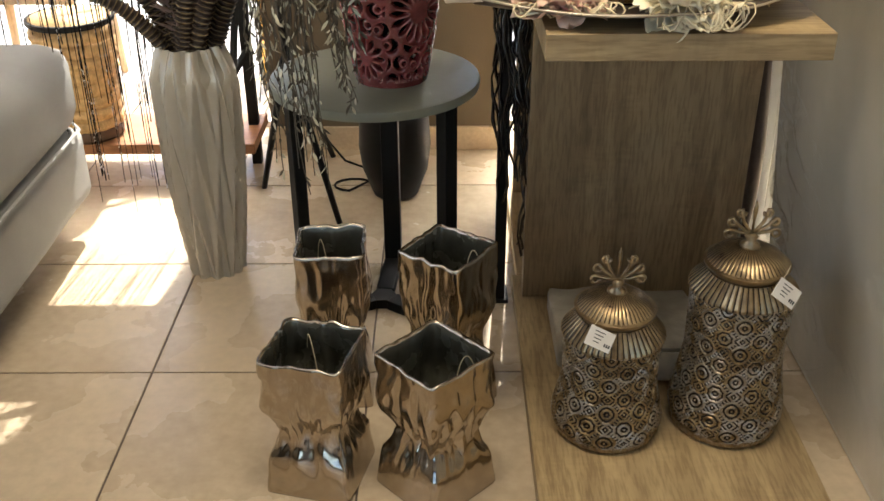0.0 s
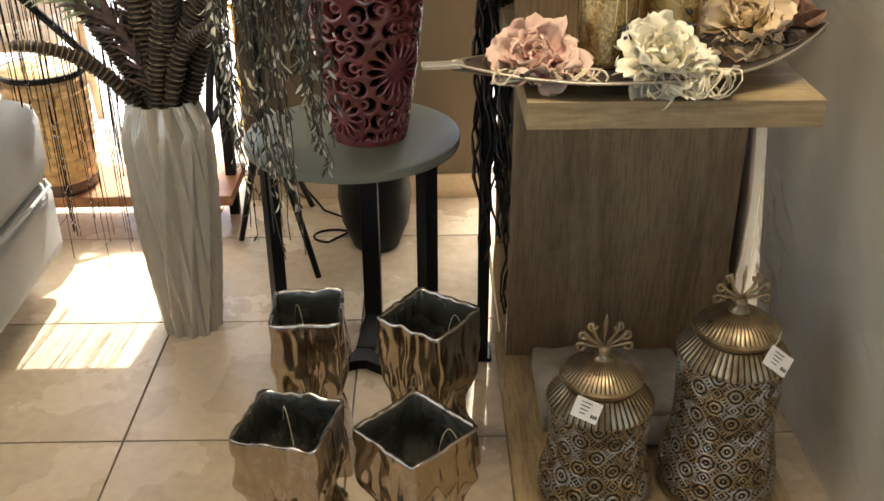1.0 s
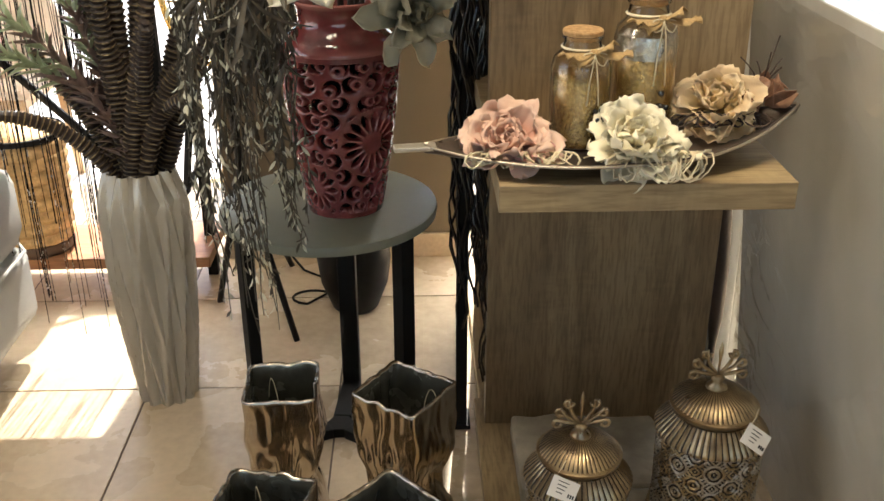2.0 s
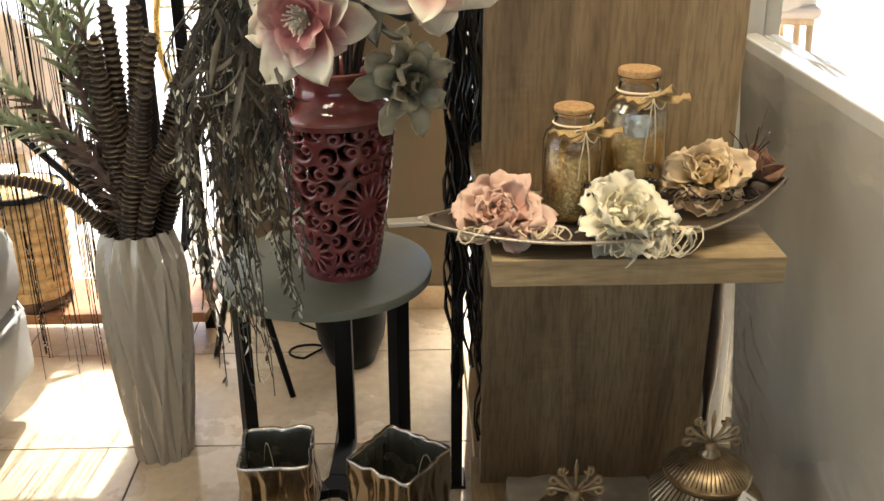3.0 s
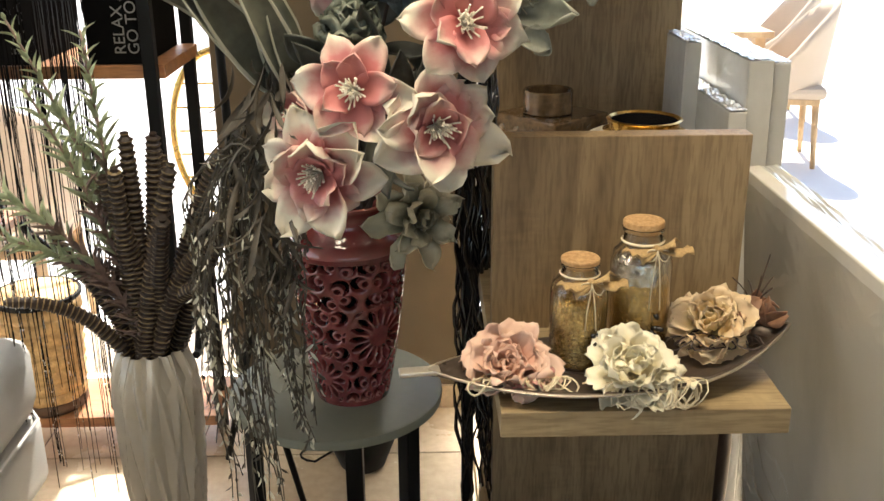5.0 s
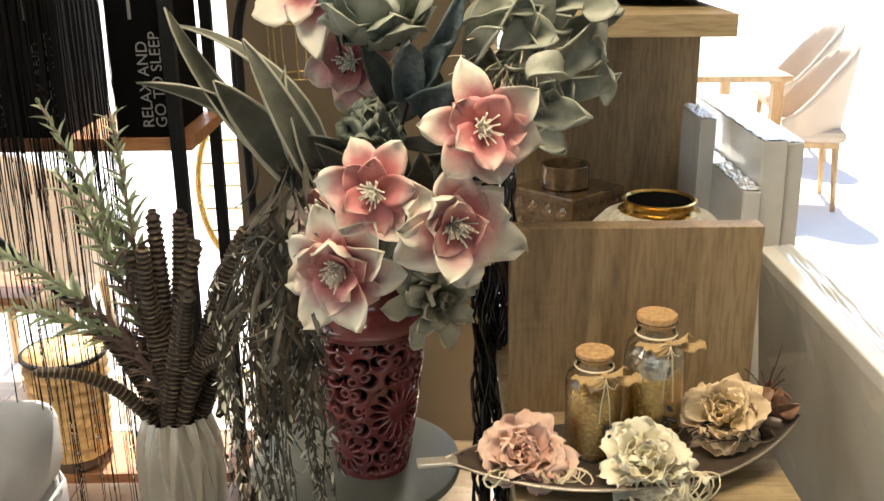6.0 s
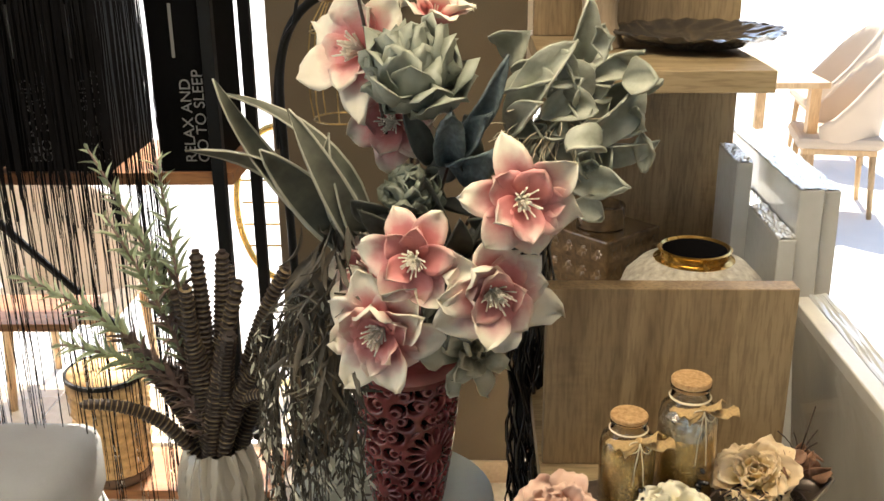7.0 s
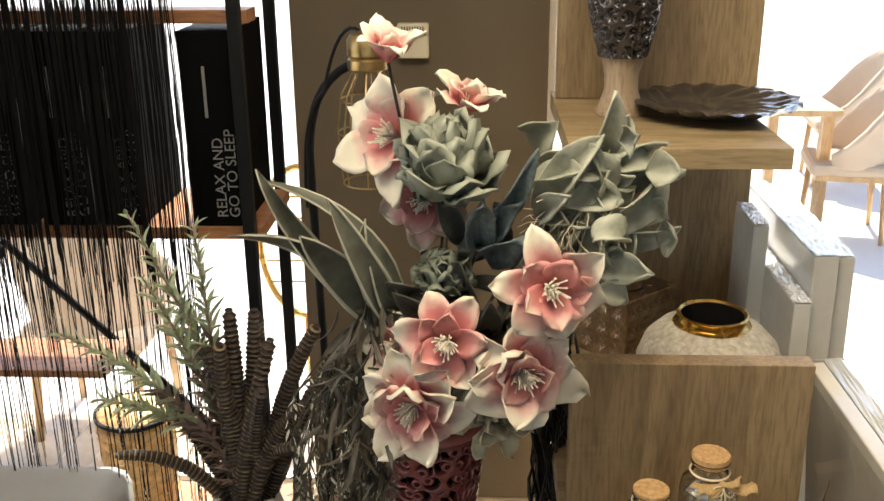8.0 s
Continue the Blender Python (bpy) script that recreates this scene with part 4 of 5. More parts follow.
# ---- lidded metal jars ----
def lidded_jar(x, y, h, r, label):
    """h: the height of the shoulder's lower edge."""
    j = thing("lidded_jar", x, y, 0.033, label, "jar", 0, "lidded metal jars")
    seg, rows = 360, int(h / 0.00105)
    bm = bmesh.new()
    grid = []
    pu, pv = 2 * math.pi * r * 0.9 / 9, 0.056
    for i in range(rows + 1):
        t = i / rows
        z = h * t
        base = r * (0.88 + 0.12 * math.sin(min(1, t / 0.16) * math.pi / 2) - 0.165 * math.sin(min(1, max(0, t - 0.14) / 0.46) * math.pi / 2) ** 1.6 + 0.03 * max(0, t - 0.65) / 0.35)
        ring = []
        for k in range(seg):
            a = 2 * math.pi * k / seg
            u, v = a * 9 / (2 * math.pi), z / pv
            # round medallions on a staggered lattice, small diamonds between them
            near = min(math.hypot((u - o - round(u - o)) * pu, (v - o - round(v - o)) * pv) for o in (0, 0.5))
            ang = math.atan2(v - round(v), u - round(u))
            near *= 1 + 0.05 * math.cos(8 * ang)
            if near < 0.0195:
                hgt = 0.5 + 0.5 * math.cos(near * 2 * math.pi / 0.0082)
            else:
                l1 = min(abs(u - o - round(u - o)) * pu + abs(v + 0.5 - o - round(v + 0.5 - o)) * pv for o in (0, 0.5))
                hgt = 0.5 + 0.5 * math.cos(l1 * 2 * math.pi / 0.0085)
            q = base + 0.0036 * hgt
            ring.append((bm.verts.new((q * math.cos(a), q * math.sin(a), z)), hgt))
        grid.append(ring)
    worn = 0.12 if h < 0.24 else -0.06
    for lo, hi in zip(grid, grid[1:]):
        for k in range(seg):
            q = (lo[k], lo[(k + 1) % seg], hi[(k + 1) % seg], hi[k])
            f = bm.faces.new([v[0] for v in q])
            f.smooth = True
            # Low relief turns dark: tarnish and the shade of hollows in one tone.
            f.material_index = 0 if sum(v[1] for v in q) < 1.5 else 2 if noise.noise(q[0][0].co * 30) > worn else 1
    bm.faces.new([v[0] for v in grid[0][::-1]])
    part("body", bm, [HOLLOW_TONE, EMBOSS, EMBOSS_PEWTER], j, "body embossed with rosettes and diamonds")

    def fluted(profile):
        """Raised bright ribs; the grooves between them carry tarnish and painted shade."""
        bm = turned(profile, 208, lambda q, a, z: q * (1 + 0.014 * math.cos(a * 52)))
        bm.faces.ensure_lookup_table()
        for q in range(208 * (len(profile) - 1)):
            if q % 4 == 1:
                bm.faces[q].material_index = 1
        return bm

    rt = r * 0.90
    part("shoulder", fluted([(rt * 0.99, h - 0.005), (rt * 1.03, h - 0.001), (rt * 1.02, h + 0.004), (rt * 0.72, h + 0.034)]), [BRASS, HOLLOW_TONE], j, "fluted brass shoulder", 30)
    part("beading", turned([(r * 0.91, 0.0), (r * 0.96, 0.004), (r * 0.96, 0.010), (r * 0.92, 0.014)], 160, lambda q, a, z: q * (1 + 0.012 * math.cos(60 * a))), BRASS, j, "beaded brass foot ring")
    lid = part("lid", turned([(rt * 0.68, h + 0.034), (rt * 0.80, h + 0.044), (rt * 0.81, h + 0.050), (rt * 0.74, h + 0.053)], 96), BRASS, j, "fluted brass lid", 40)
    part("lid_dome", fluted([(rt * 0.76, h + 0.052), (rt * 0.60, h + 0.066), (rt * 0.36, h + 0.076), (rt * 0.16, h + 0.080)]), [BRASS, HOLLOW_TONE], lid, "", 30)
    part("knob_stem", turned([(rt * 0.20, h + 0.078), (rt * 0.18, h + 0.084), (rt * 0.09, h + 0.090), (rt * 0.13, h + 0.098), (rt * 0.08, h + 0.104)], 32), BRASS, lid, "", True)
    zb = h + 0.102
    for a in (-78, -50, -25, 0, 25, 50, 78):
        bm = bmesh.new()
        L = 0.056 - 0.016 * abs(a) / 78
        c, s = math.sin(radians(a)), math.cos(radians(a))
        p = [Vector((c * L * t + (0.006 * math.sin(t * 3.1)) * (1 if a > 0 else -1 if a < 0 else 0), 0, zb + s * L * t)) for t in (0, 0.25, 0.5, 0.75, 1.0)]
        sgn = 1 if a > 0 else -1
        for q in range(1, 8):
            th = q * 40
            p.append(p[4] + Vector((sgn * 0.0068 * math.sin(radians(th)), 0, 0.0068 * (math.cos(radians(th)) - 1))))
        if a == 0:
            p = [Vector((0, 0, zb + 0.062 * t)) for t in (0, 0.4, 0.7, 0.85, 1)]
            tube(bm, p, [0.002, 0.002, 0.0042, 0.003, 0.0008], 8)
        else:
            tube(bm, p, 0.0032, 7)
        part("finial_scroll", bm, BRASS, lid, "", True)
    tg = bmesh.new()
    box(tg, -0.024, 0.024, -0.0006, 0.0006, -0.017, 0.017)
    tag = part("price_tag", tg, PAPER, j, "white paper price tag")
    tag.matrix_basis = pose(-0.038 if h < 0.24 else 0.042, -rt * 0.93 - 0.004, h + 0.038, -28, 28 if h < 0.24 else 38, 0)
    bm = bmesh.new()
    for i in range(4):
        box(bm, -0.014 + 0.001 * i, 0.006 - 0.002 * i, -0.0012, -0.0007, 0.010 - 0.006 * i, 0.0115 - 0.006 * i)
    for i in range(3):
        box(bm, 0.010 + 0.0042 * i, 0.0128 + 0.0042 * i, -0.0012, -0.0007, -0.010, -0.004)
    part("print_bars", bm, INK, tag, "small dark print")
    bm = bmesh.new()
    tube(bm, [(-0.02, 0, 0.015), (-0.012, 0.01, 0.03), (0.0, 0.03, 0.05)], 0.0006, 4)
    part("tag_string", bm, TWINE, tag)


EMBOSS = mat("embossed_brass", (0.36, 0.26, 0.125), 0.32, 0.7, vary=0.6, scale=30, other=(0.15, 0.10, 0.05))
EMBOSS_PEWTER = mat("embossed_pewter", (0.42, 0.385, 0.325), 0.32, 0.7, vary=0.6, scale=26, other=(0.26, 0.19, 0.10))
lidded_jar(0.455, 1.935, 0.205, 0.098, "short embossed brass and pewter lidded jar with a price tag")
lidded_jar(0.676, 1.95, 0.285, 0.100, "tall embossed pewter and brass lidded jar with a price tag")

pack = thing("wrapped_package", 0.545, 2.2, 0.033, "flat beige paper package in crumpled clear plastic", "package")
bm = bmesh.new()
box(bm, -0.162, 0.14, -0.10, 0.13, 0.0, 0.05, 0.008)
bmesh.ops.subdivide_edges(bm, edges=bm.edges[:], cuts=6, use_grid_fill=True)
for w in bm.verts:
    w.co.z += 0.012 * noise.noise(w.co * 22) * (1 if w.co.z > 0.01 else 0)
WRAPPER = mat("crumpled_beige_wrapping", (0.42, 0.375, 0.29), 0.45, vary=0.3, scale=18, bump=0.6, bump_scale=40)
part("paper", bm, WRAPPER, pack, smooth=True)
bm = bmesh.new()
tube(bm, [(-0.02, -0.13, 0.03), (0.06, -0.135, 0.03), (0.15, -0.13, 0.03)], 0.028, 12, flat=0.9)
part("roll", bm, WRAPPER, pack, "rolled end of the wrapping", True)


# ---- tray with candles ----
tray = thing("leaf_tray", 0.475, 1.945, 0.796, "boat-shaped dark bronze tray on the oak shelf", "tray", 7)
bm = bmesh.new()
grid = []
for i in range(41):
    t = -1 + 2 * i / 40
    w = 0.098 * (1 - abs(t) ** 2.3) + 0.004
    row = []
    for j in range(13):
        u = -1 + 2 * j / 12
        row.append(bm.verts.new((0.275 * t, w * u, 0.005 + 0.020 * u * u * (1 - 0.5 * abs(t)) + (0.019 if t < 0 else 0.052) * abs(t) ** 2.2)))
    grid.append(row)
for a, b in zip(grid, grid[1:]):
    for j in range(12):
        bm.faces.new((a[j], a[j + 1], b[j + 1], b[j])).smooth = True
dish = part("dish", bm, TRAYWOOD, tray, "shallow bronze dish with a pale edge")
dish.modifiers.new("thickness", "SOLIDIFY").thickness = 0.005
bm = bmesh.new()
loop = [(t, 1) for t in [-1 + 2 * i / 40 for i in range(41)]] + [(t, -1) for t in [1 - 2 * i / 40 for i in range(41)]]
tube(bm, [(0.275 * t, (0.098 * (1 - abs(t) ** 2.3) + 0.004) * u, 0.007 + 0.020 * (1 - 0.5 * abs(t)) + (0.019 if t < 0 else 0.052) * abs(t) ** 2.2) for t, u in loop], 0.0022, 6)
part("rim", bm, mat("pale_bronze_rim", (0.50, 0.43, 0.33), 0.3, 0.7), tray, "pale worn metal rim", True)
part("handle", boxed(-0.318, -0.258, -0.012, 0.010, 0.0295, 0.0365, 0.002), mat("pale_metal_edge", (0.62, 0.56, 0.45), 0.3, 0.6), tray, "pale flat handle")


def corked_jar(x, y, r, h, label, foil):
    j = thing("corked_jar", x, y, 0.806, label, "jar", 0, "corked mercury glass jars")
    rib = lambda q, a, z: q * (1 + 0.012 * math.cos(16 * a)) if 0.01 < z < h * 0.7 else q
    g = part("glass_body", turned([(r * 0.9, 0), (r, 0.006), (r, h * 0.70), (r * 0.92, h * 0.78), (r * 0.64, h * 0.84), (r * 0.60, h * 0.92), (r * 0.68, h * 0.935), (r * 0.68, h * 0.955),
                                   (r * 0.60, h * 0.955), (r * 0.56, h * 0.92), (r * 0.59, h * 0.84), (r * 0.87, h * 0.775), (r * 0.95, h * 0.70), (r * 0.95, 0.008), (r * 0.8, 0.005)], 96, rib), JARGLASS, j, "clear ribbed glass", 50)
    g.visible_shadow = False
    full = h * (0.58 if foil else 0.62)
    lumpy = lambda q, a, z: q * (1 + 0.03 * noise.noise(Vector((math.cos(a) * 6, math.sin(a) * 6, z * 150))))
    fill = [(r * 0.88, 0.009)] + [(r * 0.91, 0.012 + (full - 0.012) * k / 14) for k in range(15)] + [(r * 0.55, full + 0.006), (r * 0.1, full + 0.002)]
    part("glitter_filling", turned(fill, 64, lumpy), MERCURY, j, "gold glitter grains inside the glass", True)
    if foil:
        part("foil_flakes", turned([(r * 0.90, full + 0.001), (r * 0.93, h * 0.66), (r * 0.88, h * 0.73), (r * 0.70, h * 0.775), (r * 0.3, h * 0.78)], 64, lambda q, a, z: q * (1 + 0.09 * noise.noise(Vector((math.cos(a) * 5, math.sin(a) * 5, z * 90))))), SILVERFOIL, j, "silver foil flakes over the gold", 25)
    part("cork", turned([(r * 0.56, h * 0.93), (r * 0.60, h * 0.956), (r * 0.66, h * 0.96), (r * 0.67, h * 0.99), (r * 0.64, h)], 40), CORK, j, "round cork stopper", 40)
    knot = part("knot", turned([(0.004, -0.004), (0.007, 0.0), (0.004, 0.004)], 10), BURLAP, j)
    knot.matrix_basis = pose(r * 0.25, -r * 0.9, h * 0.86)
    for a, s in ((8, 1.05), (172, 0.95), (60, 0.6), (205, 0.7)):
        bm = bmesh.new()
        petal(bm, facing((0, 0, 0), (math.cos(radians(a)), -0.3, math.sin(radians(a)) * 0.5)), 0.050 * s, 0.036, -10, 20, 0.3, 0.8, 0.12, 6, 6, a, fringe=0.05)
        bow = part("burlap_loop", bm, BURLAP, j, "burlap bow tied at the neck")
        bow.matrix_basis = pose(r * 0.25, -r * 0.85, h * 0.86)
        bow.modifiers.new("thickness", "SOLIDIFY").thickness = 0.0015
    for sx in (-1, 1):
        bm = bmesh.new()
        tube(bm, bend((0, 0, 0), (sx * 0.026, -0.008, 0.006), (sx * 0.012, -0.006, -0.016), 8) + bend((sx * 0.010, -0.006, -0.017), (0, -0.008, -0.01), (0, -0.002, 0), 5)[1:] + [(sx * 0.003, -0.006, -0.02), (sx * 0.006, -0.005, -h * 0.24), (sx * 0.008, -0.006, -h * 0.42)], 0.0010, 5)
        part("twine_loop", bm, TWINE, j, "thin twine bow with hanging ends", True).matrix_basis = pose(r * 0.25, -r * 0.98, h * 0.855)
    part("twine_ring", turned([(r * 0.67, h * 0.85), (r * 0.71, h * 0.86), (r * 0.67, h * 0.87)], 32, cap=(False, False)), TWINE, j)
    bm = bmesh.new()
    r2 = random.Random(int(h * 1000))
    for i in range(9):
        c = Vector((r * 0.45 + r2.uniform(-0.012, 0.012), -r * 1.02 - r2.uniform(0, 0.006), h * 0.30 + r2.uniform(-0.02, 0.02)))
        bmesh.ops.create_icosphere(bm, subdivisions=2, radius=0.0042, matrix=Matrix.Translation(c))
    part("berries", bm, BLACKGLOSS, j, "cluster of small dark beads", True)


corked_jar(0.427, 1.975, 0.043, 0.172, "short mercury glass jar with a cork and burlap bow", False)
corked_jar(0.524, 2.005, 0.046, 0.218, "tall mercury glass jar with a cork and silver foil", True)
PEONY = [(7, 1.02, 0.86, 84, -6, 0.7), (7, 0.98, 0.84, 68, -8, 0.7), (7, 0.90, 0.78, 52, -8, 0.7), (6, 0.82, 0.70, 38, -6, 0.7), (6, 0.72, 0.56, 24, 0, 0.7), (5, 0.60, 0.44, 12, 0, 0.7)]
for i, (x, y, z, d, s, paint, lab) in enumerate(((0.325, 1.925, 0.835, (-0.2, -0.7, 0.9), 0.066, PALEPINK, "dusty pink artificial peony"), (0.492, 1.895, 0.846, (0.05, -0.7, 0.95), 0.066, CREAMP, "cream artificial peony"),
                                                 (0.632, 1.985, 0.868, (-0.3, -0.6, 0.9), 0.066, PEACH, "peach and yellow artificial peony"))):
    f = thing("artificial_flower", x, y, z - 0.02, lab + " lying on the tray", "flower", 0, "flowers on the tray")
    bloom(f, (0, 0, 0.006), d, s, paint, PEONY, 0, 80 + i, ruffle=0.20, thick=0.0004, fringe=0.028, cols=9, loose=1.3)
    bm = bmesh.new()
    r2 = random.Random(90 + i)
    for k in range((22, 14, 22)[i]):
        a = r2.uniform(190, 350)
        o = Vector((r2.uniform(-0.02, 0.02), -0.02, 0.004))
        e = Vector((math.cos(radians(a)) * r2.uniform(0.05, 0.09), math.sin(radians(a)) * r2.uniform(0.04, 0.06), -0.004))
        mid = (o + e) / 2 + Vector((r2.gauss(0, 0.02), r2.gauss(0, 0.012), r2.uniform(0.005, 0.03)))
        tube(bm, bend(o, mid, e, 8), 0.0013, 4)
    for k in range((14, 20, 5)[i]):
        # loops of raffia that spill over the dish
        c = Vector((r2.uniform(-0.01, 0.085) if i == 1 else r2.uniform(-0.05, 0.06), -0.024, 0.006))
        w, drop, turn = r2.uniform(0.010, 0.026), r2.uniform(0.035, 0.06), r2.uniform(-0.035, 0.035)
        pts = []
        for q in range(15):
            b = 2 * math.pi * q / 14 * r2.choice((1, 1, 0.8))
            down = 0.5 - 0.5 * math.cos(b)
            pts.append(c + Vector((w * math.sin(b) + turn * down + r2.gauss(0, 0.0012), -drop * down * (0.55 if i == 1 else 0.7) - 0.008 * math.sin(math.pi * down), (-0.033 if i == 1 else -0.006) * down + 0.012 * math.sin(math.pi * down))))
        tube(bm, pts, 0.0014, 4)
    part("raffia_threads", bm, TWINE if i != 2 else TWIG, f, "loose raffia threads")
    for k in range((8, 4, 6)[i]):
        bm = bmesh.new()
        m = facing((r2.uniform(-0.05, 0.05) + (0.04 if i == 1 else 0), r2.uniform(-0.055, -0.02), 0.006 + r2.uniform(0, 0.01)), (r2.uniform(-1, 1), r2.uniform(-1, 0.1), 0.25), r2.uniform(-40, 40))
        petal(bm, m, 0.024, 0.020, -20, r2.uniform(10, 60), 0.3, 0.68, 0.08, 5, 4, k, blunt=0.45)
        lf = part("fabric_petal", bm, (PINKRIBBON, CREAMP, PEACH)[i], f)
        lf.modifiers.new("thickness", "SOLIDIFY").thickness = 0.0006
extra = thing("dried_leaf_sprig", 0.70, 2.02, 0.852, "dried brown leaf sprig at the end of the tray", "sprig")
bm = bmesh.new()
r2 = random.Random(7)
for k in range(16):
    petal(bm, facing((r2.uniform(-0.04, 0.03), r2.uniform(-0.05, 0.02), r2.uniform(0, 0.02)), (r2.uniform(-0.4, 1), r2.uniform(-1, 0.6), r2.uniform(0.1, 1)), r2.uniform(0, 360)), r2.uniform(0.035, 0.06), 0.024, -10, r2.uniform(0, 60), 0.5, 0.5, 0.08, 6, 3, k)
part("leaves", bm, mat("dried_rust_leaf", (0.36, 0.19, 0.11), 0.6, vary=0.4, scale=60), extra).modifiers.new("thickness", "SOLIDIFY").thickness = 0.0008
bm = bmesh.new()
for k in range(6):
    tube(bm, bend((0, 0, 0), (0.01, 0, 0.04), (r2.uniform(-0.04, 0.04), r2.uniform(-0.03, 0.05), r2.uniform(0.06, 0.11)), 6), 0.0012, 4)
part("twigs", bm, TWIG, extra)


# ---- things on the tall stand ----
plate = thing("leaf_plate", 0.64, 2.68, 1.431, "dark bronze leaf-textured ceramic plate", "plate")
bm = bmesh.new()
prof = [(0.055, 0.0), (0.075, 0.002), (0.125, 0.012), (0.165, 0.026), (0.174, 0.031), (0.162, 0.031), (0.12, 0.018), (0.07, 0.011), (0.001, 0.010)]
fine_prof = []
for (a, b), (c, d) in zip(prof, prof[1:]):
    fine_prof += [(a + (c - a) * k / 4, b + (d - b) * k / 4) for k in range(4)]
lathe(bm, fine_prof + [prof[-1]], 144, lambda q, a, z: q * (1 + (0.05 * noise.noise(Vector((math.cos(a) * 4, math.sin(a) * 4, 2))) + 0.02 * math.sin(23 * a)) * (q / 0.17) ** 2), (True, True))
for w in bm.verts:
    rho = w.co.xy.length
    if w.co.z > 0.009:
        w.co.z += 0.007 * abs(noise.noise(Vector((w.co.x * 42, w.co.y * 42, 3)))) + 0.006 * abs(math.sin(9 * math.atan2(w.co.y, w.co.x) + 60 * rho)) * min(1, rho / 0.05)
part("dish", bm, PLATEGLAZE, plate, "veined leaf-edged dish", 50)
vs = thing("openwork_vase", 0.445, 2.7, 1.431, "dark glazed openwork vase on a turned wooden foot", "vase")
part("pedestal", turned([(0.052, 0), (0.054, 0.008), (0.046, 0.02), (0.036, 0.05), (0.036, 0.085), (0.044, 0.118), (0.046, 0.122)], 48), STONEWARE, vs, "pale turned pedestal", 50)
bm = bmesh.new()
grid = []
for i in range(91):
    z = 0.122 + 0.24 * i / 90
    t = i / 90
    ring = []
    for k in range(170):
        a = 2 * math.pi * k / 170
        d = openwork(a * 0.08 + 1.3, z * 1.05 + 0.7) if 0.02 < t < 0.95 else 0.004
        q = max(-1, min(1, d / 0.0024))
        r = 0.05 + 0.032 * math.sin(min(1, t * 1.3) * math.pi / 2) + 0.0015 * q - (0.009 if q < -0.6 else 0)
        ring.append(bm.verts.new((r * math.cos(a), r * math.sin(a), z)))
    grid.append(ring)
for lo, hi in zip(grid, grid[1:]):
    for k in range(170):
        bm.faces.new((lo[k], lo[(k + 1) % 170], hi[(k + 1) % 170], hi[k])).smooth = True
part("openwork_wall", bm, DARKGLAZE, vs)
pot = thing("round_pot", 0.618, 2.454, 0.876, "round white crackle-glazed pot with a gold rim", "pot")
part("body", turned([(0.07, 0), (0.11, 0.02), (0.142, 0.065), (0.146, 0.10), (0.132, 0.14), (0.105, 0.168), (0.078, 0.180)], 72, cap=(True, False)), CRACKLE, pot, "white crosshatched crackle glaze", True)
part("rim", turned([(0.080, 0.178), (0.066, 0.184), (0.066, 0.196), (0.072, 0.201), (0.067, 0.203), (0.062, 0.199)], 60, cap=(False, False)), GOLD, pot, "gold rim", 60)
part("inner_wall", turned([(0.062, 0.198), (0.060, 0.15), (0.10, 0.11), (0.10, 0.06), (0.02, 0.03)], 48, cap=(False, True)), BLACKGLOSS, pot)
cb = thing("square_box", 0.478, 2.735, 0.876, "bronze glazed square box with star-pressed sides", "box", 42)
part("body", boxed(-0.088, 0.088, -0.088, 0.088, 0, 0.155, 0.004), BRONZE, cb)
for side in range(4):
    for i in range(4):
        for k in range(3):
            bm = bmesh.new()
            c = [bm.verts.new(p) for p in ((-0.019, -0.0005, -0.019), (0.019, -0.0005, -0.019), (0.019, -0.0005, 0.019), (-0.019, -0.0005, 0.019))]
            for q in range(8):
                a0, a1 = radians(45 * q - 22.5), radians(45 * q + 22.5)
                am = radians(45 * q)
                o = bm.verts.new((0, -0.002, 0))
                bm.faces.new((o, bm.verts.new((0.008 * math.cos(a0), -0.0005, 0.008 * math.sin(a0))), bm.verts.new((0.018 * math.cos(am), -0.006, 0.018 * math.sin(am))), bm.verts.new((0.008 * math.cos(a1), -0.0005, 0.008 * math.sin(a1)))))
            bm.faces.new(c)
            t = part("star_tile", bm, BRONZE, cb) if not (side or i or k) else new("star_tile", star_mesh)
            if not (side or i or k):
                star_mesh = t.data
            else:
                bm.free()
                t.parent = cb
            t.matrix_basis = Matrix.Rotation(radians(90 * side), 4, "Z") @ pose(-0.063 + 0.042 * i, -0.0885, 0.034 + 0.046 * k)
tin = thing("candle_tin", 0.470, 2.73, 1.032, "shiny bronze candle tin on the square box", "candle")
part("tin", turned([(0.052, 0), (0.054, 0.002), (0.054, 0.048), (0.052, 0.05), (0.047, 0.048), (0.046, 0.03), (0.0, 0.03)], 48), BRONZE, tin, "", 40)


